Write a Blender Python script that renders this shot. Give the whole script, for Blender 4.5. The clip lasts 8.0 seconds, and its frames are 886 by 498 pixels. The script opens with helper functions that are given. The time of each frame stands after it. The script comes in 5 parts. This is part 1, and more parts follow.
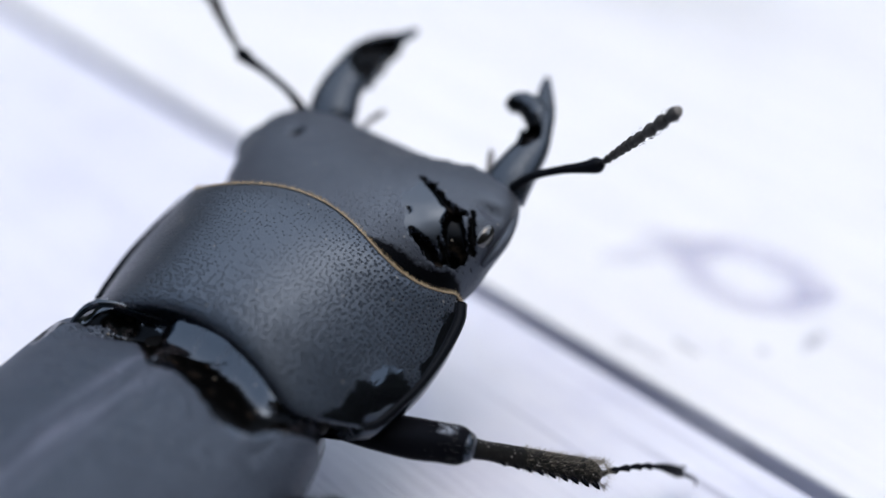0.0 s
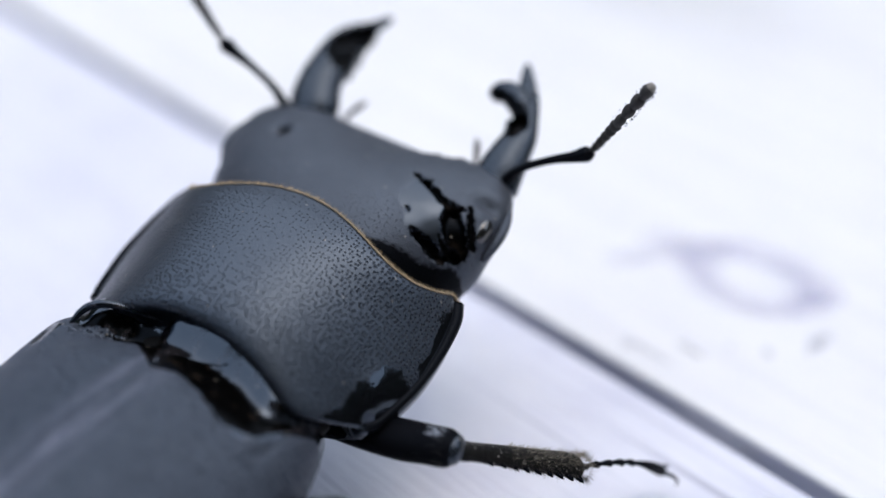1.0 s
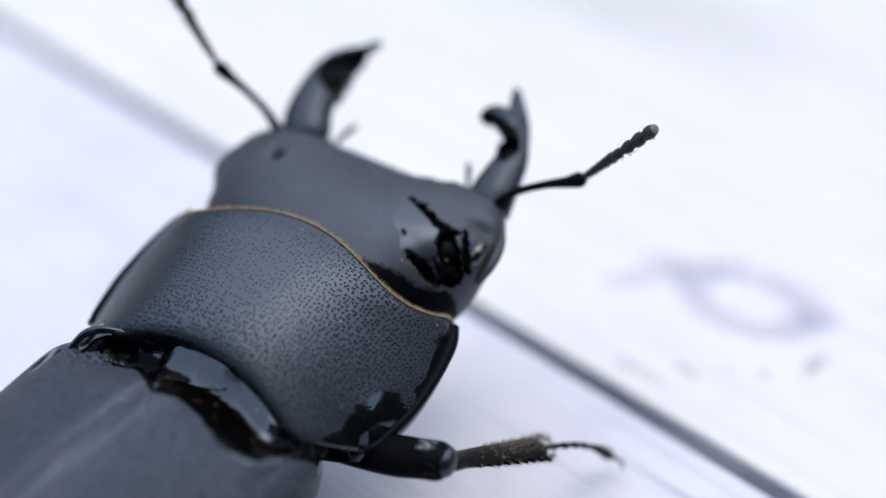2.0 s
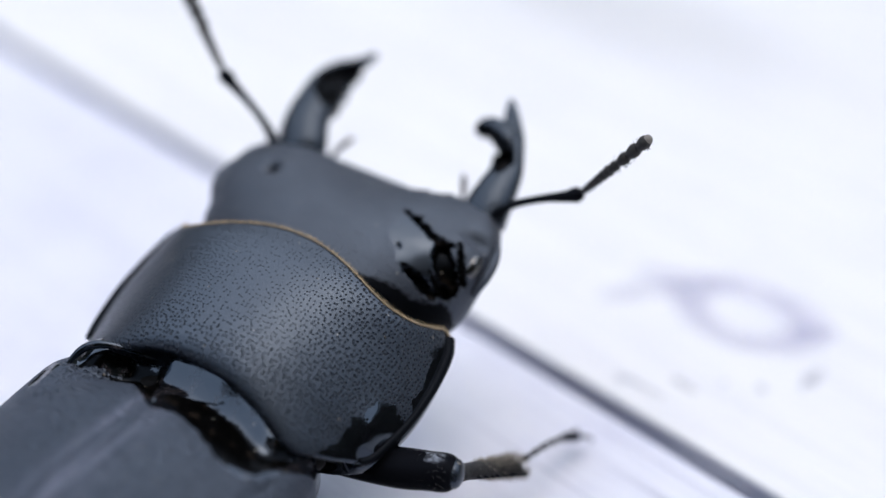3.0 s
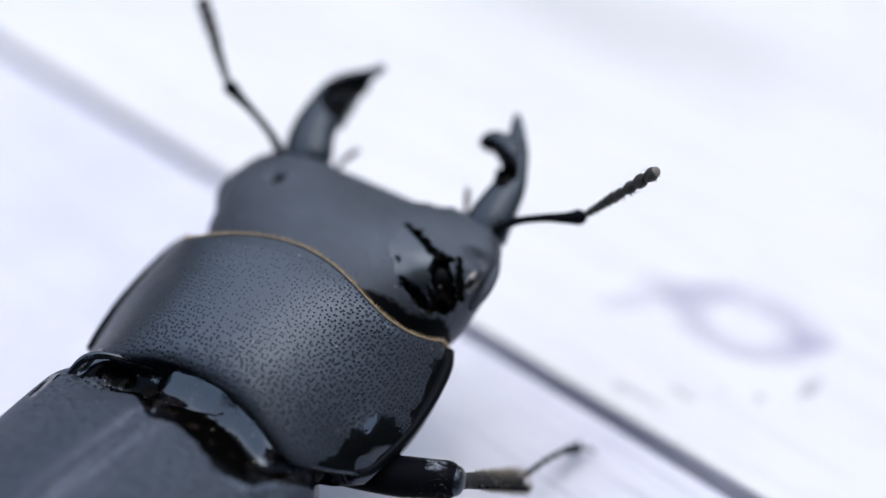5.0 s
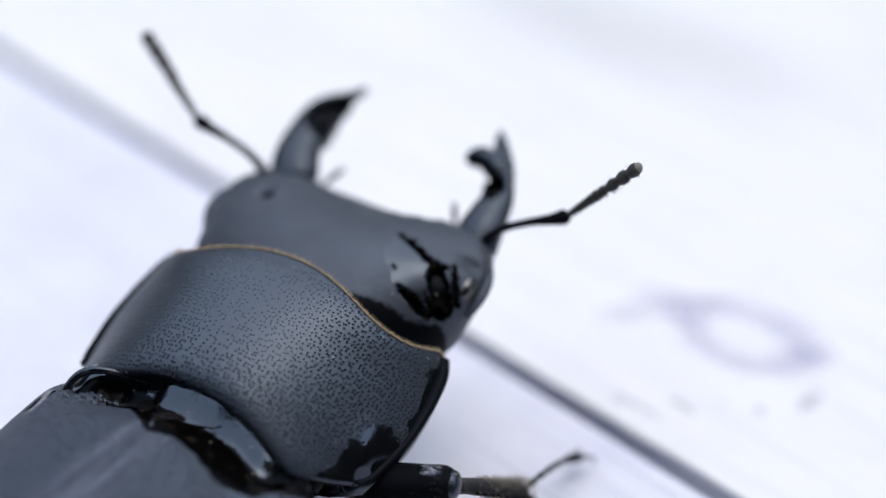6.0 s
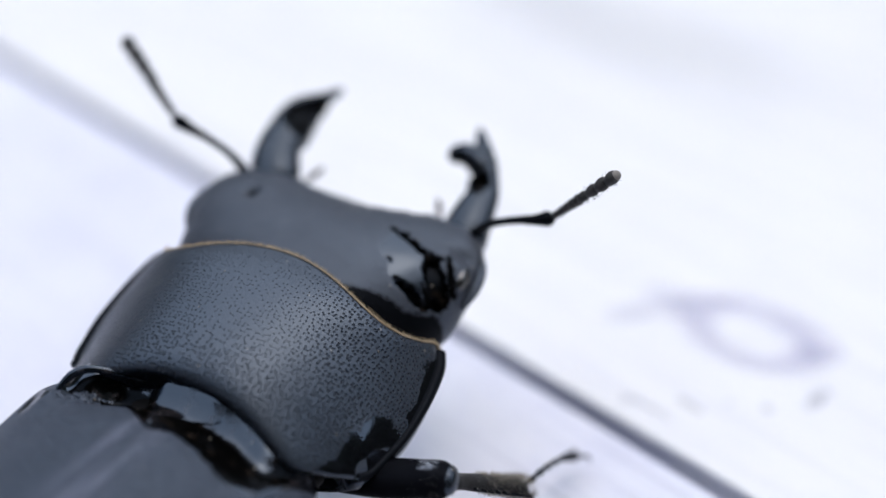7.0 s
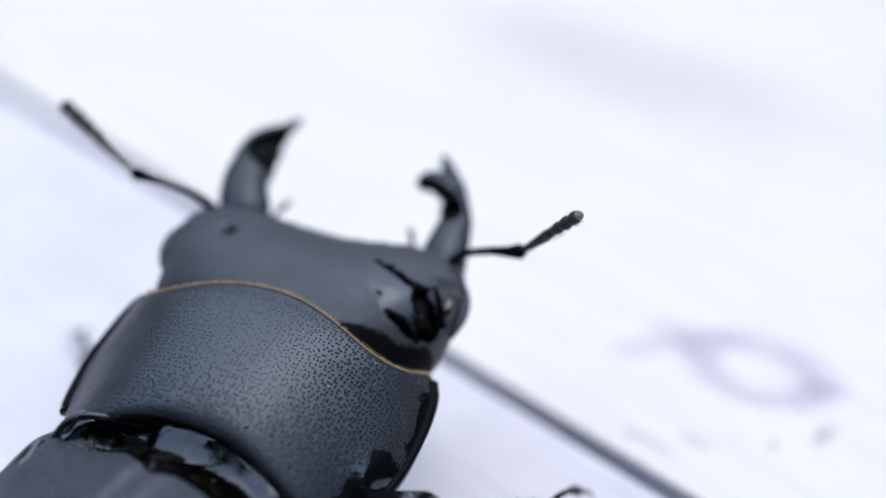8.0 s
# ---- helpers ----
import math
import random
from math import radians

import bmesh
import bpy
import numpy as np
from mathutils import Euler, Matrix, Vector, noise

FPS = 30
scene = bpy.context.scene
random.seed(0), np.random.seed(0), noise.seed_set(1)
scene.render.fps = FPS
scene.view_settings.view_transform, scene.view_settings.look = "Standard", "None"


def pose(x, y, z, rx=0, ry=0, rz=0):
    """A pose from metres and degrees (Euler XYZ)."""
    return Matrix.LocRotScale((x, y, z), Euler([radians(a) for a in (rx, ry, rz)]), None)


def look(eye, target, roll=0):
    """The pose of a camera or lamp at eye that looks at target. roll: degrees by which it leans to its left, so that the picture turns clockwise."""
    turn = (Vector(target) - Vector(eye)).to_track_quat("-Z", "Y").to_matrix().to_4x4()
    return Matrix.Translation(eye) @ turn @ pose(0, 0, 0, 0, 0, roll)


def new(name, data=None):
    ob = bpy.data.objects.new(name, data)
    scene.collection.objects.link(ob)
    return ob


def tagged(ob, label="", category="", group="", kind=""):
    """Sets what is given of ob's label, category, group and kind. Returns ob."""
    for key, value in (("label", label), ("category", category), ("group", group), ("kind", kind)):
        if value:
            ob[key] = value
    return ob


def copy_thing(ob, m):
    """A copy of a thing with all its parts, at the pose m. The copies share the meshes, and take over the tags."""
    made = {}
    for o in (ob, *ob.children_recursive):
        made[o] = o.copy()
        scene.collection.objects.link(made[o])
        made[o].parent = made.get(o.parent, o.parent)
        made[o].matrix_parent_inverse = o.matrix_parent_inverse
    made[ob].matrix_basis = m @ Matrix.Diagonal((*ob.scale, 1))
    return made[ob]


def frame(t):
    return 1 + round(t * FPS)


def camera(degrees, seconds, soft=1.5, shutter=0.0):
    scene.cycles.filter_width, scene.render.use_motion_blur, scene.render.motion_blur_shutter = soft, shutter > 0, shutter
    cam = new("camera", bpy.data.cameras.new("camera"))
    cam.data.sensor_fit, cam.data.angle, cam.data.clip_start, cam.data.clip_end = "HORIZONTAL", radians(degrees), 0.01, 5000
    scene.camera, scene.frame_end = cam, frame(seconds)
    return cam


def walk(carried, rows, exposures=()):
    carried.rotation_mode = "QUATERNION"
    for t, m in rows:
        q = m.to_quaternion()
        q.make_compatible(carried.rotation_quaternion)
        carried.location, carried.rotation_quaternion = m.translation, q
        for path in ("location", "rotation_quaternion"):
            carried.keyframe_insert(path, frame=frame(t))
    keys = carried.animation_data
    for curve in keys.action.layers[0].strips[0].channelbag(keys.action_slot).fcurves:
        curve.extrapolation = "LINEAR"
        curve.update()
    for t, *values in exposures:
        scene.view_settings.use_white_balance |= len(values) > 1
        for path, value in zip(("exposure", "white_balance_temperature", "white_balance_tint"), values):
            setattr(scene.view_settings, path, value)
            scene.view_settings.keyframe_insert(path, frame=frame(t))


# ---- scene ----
MM = 0.001
SENSOR_FOCUS = 0.0471      # metres from the lens to the sharp plane
cam = camera(40, 8.0, soft=1.4, shutter=0.3)
cam.data.dof.use_dof = True
cam.data.dof.focus_distance = SENSOR_FOCUS
cam.data.dof.aperture_fstop = 17.0
walk(cam, [
    (0, pose(0.00672, -0.03968, 0.03601, 57.92, -3.43, 2.15)),
    (0.5, pose(0.00672, -0.03968, 0.03601, 57.57, -3.27, 2.30)),
    (1, pose(0.00672, -0.03968, 0.03601, 58.00, -3.34, 2.33)),
    (1.5, pose(0.00672, -0.03968, 0.03601, 58.58, -3.44, 2.25)),
    (1.7, pose(0.00672, -0.03968, 0.03601, 58.72, -3.58, 2.30)),
    (2.8, pose(0.00672, -0.03968, 0.03601, 59.62, -3.46, 2.06)),
    (3, pose(0.00672, -0.03968, 0.03601, 59.64, -3.62, 2.14)),
    (3.5, pose(0.00672, -0.03968, 0.03601, 59.64, -4.18, 2.50)),
    (4, pose(0.00672, -0.03968, 0.03601, 59.87, -3.74, 2.18)),
    (4.5, pose(0.00672, -0.03968, 0.03601, 60.07, -3.65, 2.08)),
    (4.7, pose(0.00672, -0.03968, 0.03601, 60.01, -3.70, 2.11)),
    (5.8, pose(0.00672, -0.03968, 0.03601, 60.25, -4.11, 2.37)),
    (6, pose(0.00672, -0.03968, 0.03601, 60.48, -4.14, 2.38)),
    (6.5, pose(0.00672, -0.03968, 0.03601, 60.81, -3.96, 2.33)),
    (7, pose(0.00672, -0.03968, 0.03601, 60.56, -3.46, 2.31)),
    (7.5, pose(0.00672, -0.03968, 0.03601, 60.87, -3.55, 2.36)),
    (7.7, pose(0.00672, -0.03968, 0.03601, 60.88, -3.53, 2.35)),
    (7.8, pose(0.00672, -0.03968, 0.03601, 61.79, -3.57, 2.54)),
    (8, pose(0.00672, -0.03968, 0.03601, 62.18, -3.48, 2.56)),
], exposures=[(0.0, 1.18, 6500, 10), (8.0, 1.18, 6500, 10)])

# ---------------------------------------------------------------- light
world = bpy.data.worlds.new("sky")
scene.world = world
world.use_nodes = True
wn = world.node_tree
sky = wn.nodes.new("ShaderNodeTexSky")
sky.sky_type = "NISHITA"
sky.sun_disc = False
sky.sun_elevation = radians(81)
sky.sun_rotation = radians(63)
sky.dust_density = 4.0
sky.ozone_density = 1.0
wn.links.new(sky.outputs["Color"], wn.nodes["Background"].inputs["Color"])
wn.nodes["Background"].inputs["Strength"].default_value = 0.07

sun = new("overcast_sun", bpy.data.lights.new("overcast_sun", "SUN"))
sun.data.energy = 1.5
sun.data.angle = radians(140)
sun.data.color = (0.762, 0.876, 1.0)
sun.matrix_world = look((0.24, 0.12, 1.7), (0, 0, 0))


# ---------------------------------------------------------------- materials
class Nodes:
    """A node material in millimetres of the object's own space."""

    def __init__(self, name):
        self.mat = bpy.data.materials.new(name)
        self.mat.use_nodes = True
        self.tree = self.mat.node_tree
        self.bsdf = self.tree.nodes["Principled BSDF"]
        coord = self.add("ShaderNodeTexCoord")
        scale = self.add("ShaderNodeVectorMath", operation="SCALE")
        scale.inputs["Scale"].default_value = 1000.0
        self.join(coord.outputs["Object"], scale.inputs[0])
        self.place = scale.outputs[0]

    def add(self, kind, operation="", feature="", data_type="", interpolation=""):
        node = self.tree.nodes.new(kind)
        if operation:
            node.operation = operation
        if feature:
            node.feature = feature
        if data_type:
            node.data_type = data_type
        if interpolation:
            node.interpolation_type = interpolation
        return node

    def join(self, a, b):
        self.tree.links.new(a, b)

    def noise(self, scale, detail=3.0, rough=0.55, where=None):
        n = self.add("ShaderNodeTexNoise")
        n.inputs["Scale"].default_value = scale
        n.inputs["Detail"].default_value = detail
        n.inputs["Roughness"].default_value = rough
        self.join(where or self.place, n.inputs["Vector"])
        return n.outputs["Fac"]

    def stretched(self, sx, sy, sz, turn=0.0):
        m = self.add("ShaderNodeMapping")
        m.inputs["Rotation"].default_value[2] = turn
        m.inputs["Scale"].default_value = (sx, sy, sz)
        self.join(self.place, m.inputs["Vector"])
        return m.outputs[0]

    def cells(self, scale, feature="F1", where=None, random_=0.85, flat=True):
        v = self.add("ShaderNodeTexVoronoi", feature=feature)
        v.voronoi_dimensions = "2D" if flat else "3D"
        v.inputs["Scale"].default_value = scale
        v.inputs["Randomness"].default_value = random_
        self.join(where or self.place, v.inputs["Vector"])
        return v.outputs["Distance"]

    def fit(self, value, a, b, c=0.0, d=1.0, smooth=False):
        r = self.add("ShaderNodeMapRange", interpolation="SMOOTHSTEP" if smooth else "LINEAR")
        for key, x in (("From Min", a), ("From Max", b), ("To Min", c), ("To Max", d)):
            r.inputs[key].default_value = x
        self.join(value, r.inputs["Value"])
        return r.outputs["Result"]

    def math(self, op, a, b=0.5):
        m = self.add("ShaderNodeMath", operation=op)
        for i, x in enumerate((a, b)):
            if isinstance(x, (int, float)):
                m.inputs[i].default_value = x
            else:
                self.join(x, m.inputs[i])
        return m.outputs[0]

    def mix(self, fac, a, b):
        m = self.add("ShaderNodeMix", data_type="RGBA")
        self.join(fac, m.inputs[0])
        for i, x in ((6, a), (7, b)):
            if isinstance(x, tuple):
                m.inputs[i].default_value = (*x, 1.0)
            else:
                self.join(x, m.inputs[i])
        return m.outputs[2]

    def axis(self, i):
        s = self.add("ShaderNodeSeparateXYZ")
        self.join(self.place, s.inputs[0])
        return s.outputs[i]

    def stored(self, name):
        """A number kept on the mesh, in millimetres."""
        a = self.add("ShaderNodeAttribute")
        a.attribute_name = name
        return a.outputs["Fac"]

    def rolled(self):
        """Place, laid round the curve of the flanks by the length of the arc."""
        c = self.add("ShaderNodeCombineXYZ")
        self.join(self.stored("arc"), c.inputs[0])
        self.join(self.axis(1), c.inputs[1])
        return c.outputs[0]

    def mix_value(self, fac, a, b):
        m = self.add("ShaderNodeMix", data_type="FLOAT")
        self.join(fac, m.inputs[0])
        for i, x in ((2, a), (3, b)):
            if isinstance(x, (int, float)):
                m.inputs[i].default_value = x
            else:
                self.join(x, m.inputs[i])
        return m.outputs[0]

    def bump(self, height, depth_mm, normal=None, strength=1.0):
        b = self.add("ShaderNodeBump")
        b.inputs["Distance"].default_value = depth_mm * MM
        b.inputs["Strength"].default_value = strength
        self.join(height, b.inputs["Height"])
        if normal is not None:
            self.join(normal, b.inputs["Normal"])
        return b.outputs[0]

    def set(self, key, value):
        if isinstance(value, (int, float)):
            self.bsdf.inputs[key].default_value = value
        elif isinstance(value, tuple):
            self.bsdf.inputs[key].default_value = (*value, 1.0)
        else:
            self.join(value, self.bsdf.inputs[key])


BLACK = (0.0035, 0.0038, 0.005)


def chitin(name, ior=1.74, pits=2.6, pit_size=(0.16, 0.30), pit_depth=0.10, rough=(0.30, 0.42), gloss=None, hollow=None, tint=BLACK, bloom=None, sparse=None, wrinkle=0.0, scuff=False, pit_dark=0.26, crowd=None, arc=False, bare_ior=1.6, polish=0.07, neck=False, grit=0.012, knee_glint=False):
    """Black beetle shell: punctures, a fine grain, dust; gloss(n) gives where it is polished smooth, hollow(n) where
    shade is painted in.
    """
    n = Nodes(name)
    dull = n.fit(n.noise(0.5, 4.0), 0.3, 0.7, *rough)
    grain = n.noise(14.0, 3.0, 0.7)
    cell = n.add("ShaderNodeTexVoronoi")
    cell.voronoi_dimensions = "2D"
    cell.inputs["Scale"].default_value = pits
    cell.inputs["Randomness"].default_value = 0.62
    n.join(n.rolled() if arc else n.place, cell.inputs["Vector"])
    near = cell.outputs["Distance"]
    if crowd is not None:
        near = n.math("DIVIDE", near, crowd(n))
    pit = n.fit(near, pit_size[0], pit_size[1], 0.0, 1.0, True)
    if sparse is not None:
        chance = n.add("ShaderNodeSeparateColor")
        n.join(cell.outputs["Color"], chance.inputs[0])
        pit = n.math("MAXIMUM", pit, n.fit(n.math("SUBTRACT", chance.outputs[0], sparse(n)), 0.0, 0.02))
    normal = n.bump(pit, pit_depth)
    normal = n.bump(grain, grit, normal)
    if wrinkle:
        normal = n.bump(n.noise(1.0, 4.0, 0.6, n.stretched(1.5, 5.0, 1.0, 0.25)), wrinkle, normal)
    if gloss is not None:
        g = gloss(n)
        pit = n.math("MAXIMUM", pit, g)
        dull = n.mix_value(g, dull, polish)
        plain = n.bump(n.noise(0.8, 1.0), 0.05)
        m = n.add("ShaderNodeMix", data_type="VECTOR")
        n.join(g, m.inputs[0])
        n.join(normal, m.inputs[4])
        n.join(plain, m.inputs[5])
        normal = m.outputs[1]
        ior = n.mix_value(g, ior, bare_ior)
    dust = n.fit(n.cells(0.4, random_=1.0), 0.012, 0.022, 0.8, 0.0)
    color = n.mix(n.noise(1.1), tint, tuple(c * 1.6 for c in tint))
    if bloom is not None and gloss is not None:
        color = n.mix(g, n.mix(n.noise(0.7, 4.0), bloom, tuple(c * 1.5 for c in bloom)), color)
    if scuff:
        streak = n.fit(n.noise(1.0, 4.0, 0.6, n.stretched(2.2, 0.22, 1.0, 0.06)), 0.40, 0.75)
        near = n.fit(n.math("ABSOLUTE", n.axis(0)), 1.5, 0.05, 0.0, 0.8, True)
        color = n.mix(n.math("MULTIPLY", n.math("MULTIPLY", streak, near), n.math("SUBTRACT", 1.0, g)), color, (0.22, 0.22, 0.29))
        # dried smudges on the polished base
        smudge = n.math("MULTIPLY", n.fit(n.noise(1.3, 6.0, 0.7), 0.50, 0.66, 0.0, 0.8), g)
        color = n.mix(smudge, color, (0.060, 0.050, 0.050))
        dull = n.mix_value(smudge, dull, 0.42)
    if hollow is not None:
        # shade and dark reflection painted as near-black colour, dimmed gloss and brown flecks
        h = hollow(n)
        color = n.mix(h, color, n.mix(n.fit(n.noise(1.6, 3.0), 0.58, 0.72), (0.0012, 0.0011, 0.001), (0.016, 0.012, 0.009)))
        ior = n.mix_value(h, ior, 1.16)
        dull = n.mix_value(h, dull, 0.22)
    if knee_glint:
        # the sky's glint above the knee, painted as a pale scratchy patch
        scratch = n.fit(n.noise(4.0, 5.0, 0.7, n.stretched(2.0, 1.0, 2.0, 0.2)), 0.42, 0.60)
        h = n.math("MULTIPLY", ragged(n, "glint_patch", 3.4, 0.6, 0.10), scratch)
        color = n.mix(h, color, (0.20, 0.21, 0.24))
        ior = n.mix_value(h, ior, 1.6)
        dull = n.mix_value(h, dull, 0.38)
    if neck:
        # shade under the pronotum, painted as blacker colour and weaker reflection
        h = ragged(n, "collar", 3.2, 0.5, 0.08)
        color = n.mix(h, color, tint)
        ior = n.mix_value(h, ior, 1.14)
        dull = n.mix_value(h, dull, 0.26)
    n.set("Base Color", n.mix(dust, color, (0.20, 0.18, 0.15)))
    n.set("Roughness", dull)
    n.set("Normal", normal)
    n.set("IOR", ior)
    # punctures reflect less, standing in for the shade inside them
    n.set("Specular IOR Level", n.fit(pit, 0.0, 1.0, pit_dark, 0.5))
    n.set("Specular Tint", (0.66, 0.80, 1.0))
    return n.mat


def rear_corner_gloss(n):
    """Polished flanks and hind angles of the pronotum."""
    side, y = n.axis(0), n.axis(1)
    wob = n.math("MULTIPLY", n.math("SUBTRACT", n.noise(1.1, 4.0), 0.5), 2.0)
    edge = n.fit(n.math("ADD", n.math("ADD", side, n.math("MULTIPLY", y, 0.13)), n.math("MULTIPLY", wob, 0.5)), 7.0, 7.06)
    lowered = n.math("SUBTRACT", side, n.math("MULTIPLY", y, 0.26))
    back = n.math("MULTIPLY", n.fit(n.math("ADD", lowered, n.math("MULTIPLY", wob, 0.5)), 6.48, 6.53), n.fit(n.math("ADD", y, wob), -0.55, -0.7))
    return n.math("MAXIMUM", edge, back)


def ragged(n, name, scale, size, soft=0.04):
    """Where a stored distance is above nought, with an uneven border."""
    wob = n.math("MULTIPLY", n.math("SUBTRACT", n.noise(scale, 4.0, 0.65), 0.5), size)
    return n.fit(n.math("ADD", n.stored(name), wob), -soft, soft)


def boss_gloss(n):
    """The smooth unpitted boss before each eye's furrow."""
    return ragged(n, "boss", 1.7, 0.9, 0.08)


def hollow_shade(n):
    """Hollows whose shade is painted in."""
    return ragged(n, "shade_depth", 3.4, 0.62)


def elytra_gloss(n):
    """The smooth sloping base of the wing cases, with a ragged border to the dull disc."""
    x, y = n.axis(0), n.axis(1)
    front = ragged(n, "base", 1.8, 0.45, 0.05)
    # a small polished nick behind the far shoulder
    nick = n.math("MULTIPLY", n.fit(n.math("ABSOLUTE", n.math("ADD", x, 5.1)), 0.34, 0.26), n.fit(n.math("ABSOLUTE", n.math("ADD", y, 6.9)), 0.75, 0.6))
    return n.math("MAXIMUM", front, nick)


def crowded(n):
    """Punctures widen until they touch on the flanks and along the hind edge."""
    near = n.fit(n.axis(0), 1.4, 5.0, 0.0, 0.72, True)
    far = n.fit(n.axis(0), -1.4, -4.2, 0.0, 0.55, True)
    side = n.math("MAXIMUM", near, far)
    back = n.fit(n.axis(1), -0.4, -3.2, 0.0, 0.56, True)
    return n.math("ADD", n.math("MAXIMUM", side, back), 0.68)


def pronotum_pits(n):
    """Punctures stand close on the hind half and the flanks, thin on the front of the disc."""
    x, y = n.axis(0), n.axis(1)
    side = n.fit(n.math("ABSOLUTE", x), 0.6, 3.2, 0.0, 0.9)
    back = n.fit(y, 2.5, -3.0, 0.30, 0.85)
    patchy = n.fit(n.noise(0.8, 2.0), 0.3, 0.7, -0.15, 0.15)
    return n.math("ADD", n.math("ADD", side, back), patchy)


def head_pits(n):
    """Fine scattered punctures, closest towards the neck."""
    return n.math("ADD", n.fit(n.axis(1), 4.0, -0.5, 0.30, 0.95), n.fit(n.noise(0.7, 2.0), 0.3, 0.7, -0.2, 0.2))


MAT_PRONOTUM = chitin("pronotum_shell", arc=True, crowd=crowded, bare_ior=1.66, ior=1.8, bloom=(0.006, 0.0065, 0.009), pits=5.3, pit_size=(0.085, 0.25), pit_depth=0.30, rough=(0.35, 0.47), gloss=rear_corner_gloss, sparse=pronotum_pits, pit_dark=0.22)
MAT_HEAD = chitin("head_shell", bare_ior=1.75, polish=0.30, grit=0.035, ior=1.82, bloom=(0.0185, 0.0175, 0.021), pits=4.6, pit_size=(0.07, 0.17), pit_depth=0.10, sparse=head_pits, gloss=boss_gloss, hollow=hollow_shade, neck=True, rough=(0.40, 0.58))
MAT_ELYTRA = chitin("wing_case_shell", bare_ior=1.7, scuff=True, bloom=(0.019, 0.021, 0.030), ior=1.9, pits=4.6, pit_size=(0.1, 0.4), pit_depth=0.09, pit_dark=0.40, wrinkle=0.20, rough=(0.48, 0.60), gloss=elytra_gloss, hollow=hollow_shade)
MAT_JAW = chitin("jaw_shell", ior=1.62, pits=3.0, pit_size=(0.05, 0.15), pit_depth=0.02, rough=(0.18, 0.32), hollow=hollow_shade)
MAT_LEG = chitin("leg_shell", ior=1.13, pits=6.0, pit_size=(0.05, 0.20), pit_depth=0.008, pit_dark=0.45, rough=(0.07, 0.16))
MAT_THIGH = chitin("thigh_shell", ior=1.08, pits=6.0, pit_size=(0.05, 0.20), pit_depth=0.008, pit_dark=0.45, rough=(0.07, 0.16), knee_glint=True)
MAT_UNDER = chitin("underside_shell", ior=1.28, pits=3.0, rough=(0.4, 0.6))


def simple(name, color, dark, rough, scale=4.0, spec=0.5, depth=0.02, ior=1.5):
    n = Nodes(name)
    n.set("Base Color", n.mix(n.noise(scale, 4.0), dark, color))
    n.set("Roughness", rough)
    n.set("Specular IOR Level", spec)
    n.set("IOR", ior)
    n.set("Normal", n.bump(n.noise(scale * 4, 3.0), depth))
    return n.mat


def speckled_shin():
    n = Nodes("dusty_tibia")
    specks = n.fit(n.cells(4.5, random_=1.0, flat=False), 0.12, 0.20, 0.8, 0.0)
    n.set("Base Color", n.mix(specks, n.mix(n.noise(5.0, 4.0), (0.002, 0.002, 0.002), (0.007, 0.006, 0.005)), (0.30, 0.28, 0.26)))
    n.set("Roughness", 0.4)
    n.set("Specular IOR Level", 0.08)
    n.set("Normal", n.bump(n.noise(18.0, 3.0), 0.06))
    return n.mat


MAT_TIBIA = speckled_shin()
MAT_EYE = simple("compound_eye", (0.012, 0.010, 0.010), (0.006, 0.005, 0.005), 0.2, 9.0, depth=0.001, ior=1.9)
MAT_FRINGE = simple("golden_fringe", (0.46, 0.36, 0.24), (0.10, 0.07, 0.04), 0.6, 1.3, spec=0.2, depth=0.08)
MAT_HAIR = simple("golden_hair", (0.55, 0.43, 0.26), (0.28, 0.19, 0.10), 0.4, 3.0)
MAT_BRISTLE = simple("brown_bristle", (0.30, 0.26, 0.20), (0.10, 0.085, 0.065), 0.5, 3.0)
MAT_CLUB = simple("velvet_club", (0.03, 0.026, 0.023), (0.008, 0.008, 0.008), 0.6, 5.0, depth=0.08)
MAT_CLUB_TIP = simple("pale_club_tip", (0.26, 0.24, 0.21), (0.13, 0.12, 0.11), 0.7, 7.0)
MAT_PALP = simple("pale_palp", (0.16, 0.14, 0.13), (0.07, 0.06, 0.06), 0.5, 5.0)
MAT_MEMBRANE = simple("lip_membrane", (0.005, 0.004, 0.004), (0.002, 0.002, 0.002), 0.5, 2.0, spec=0.08)


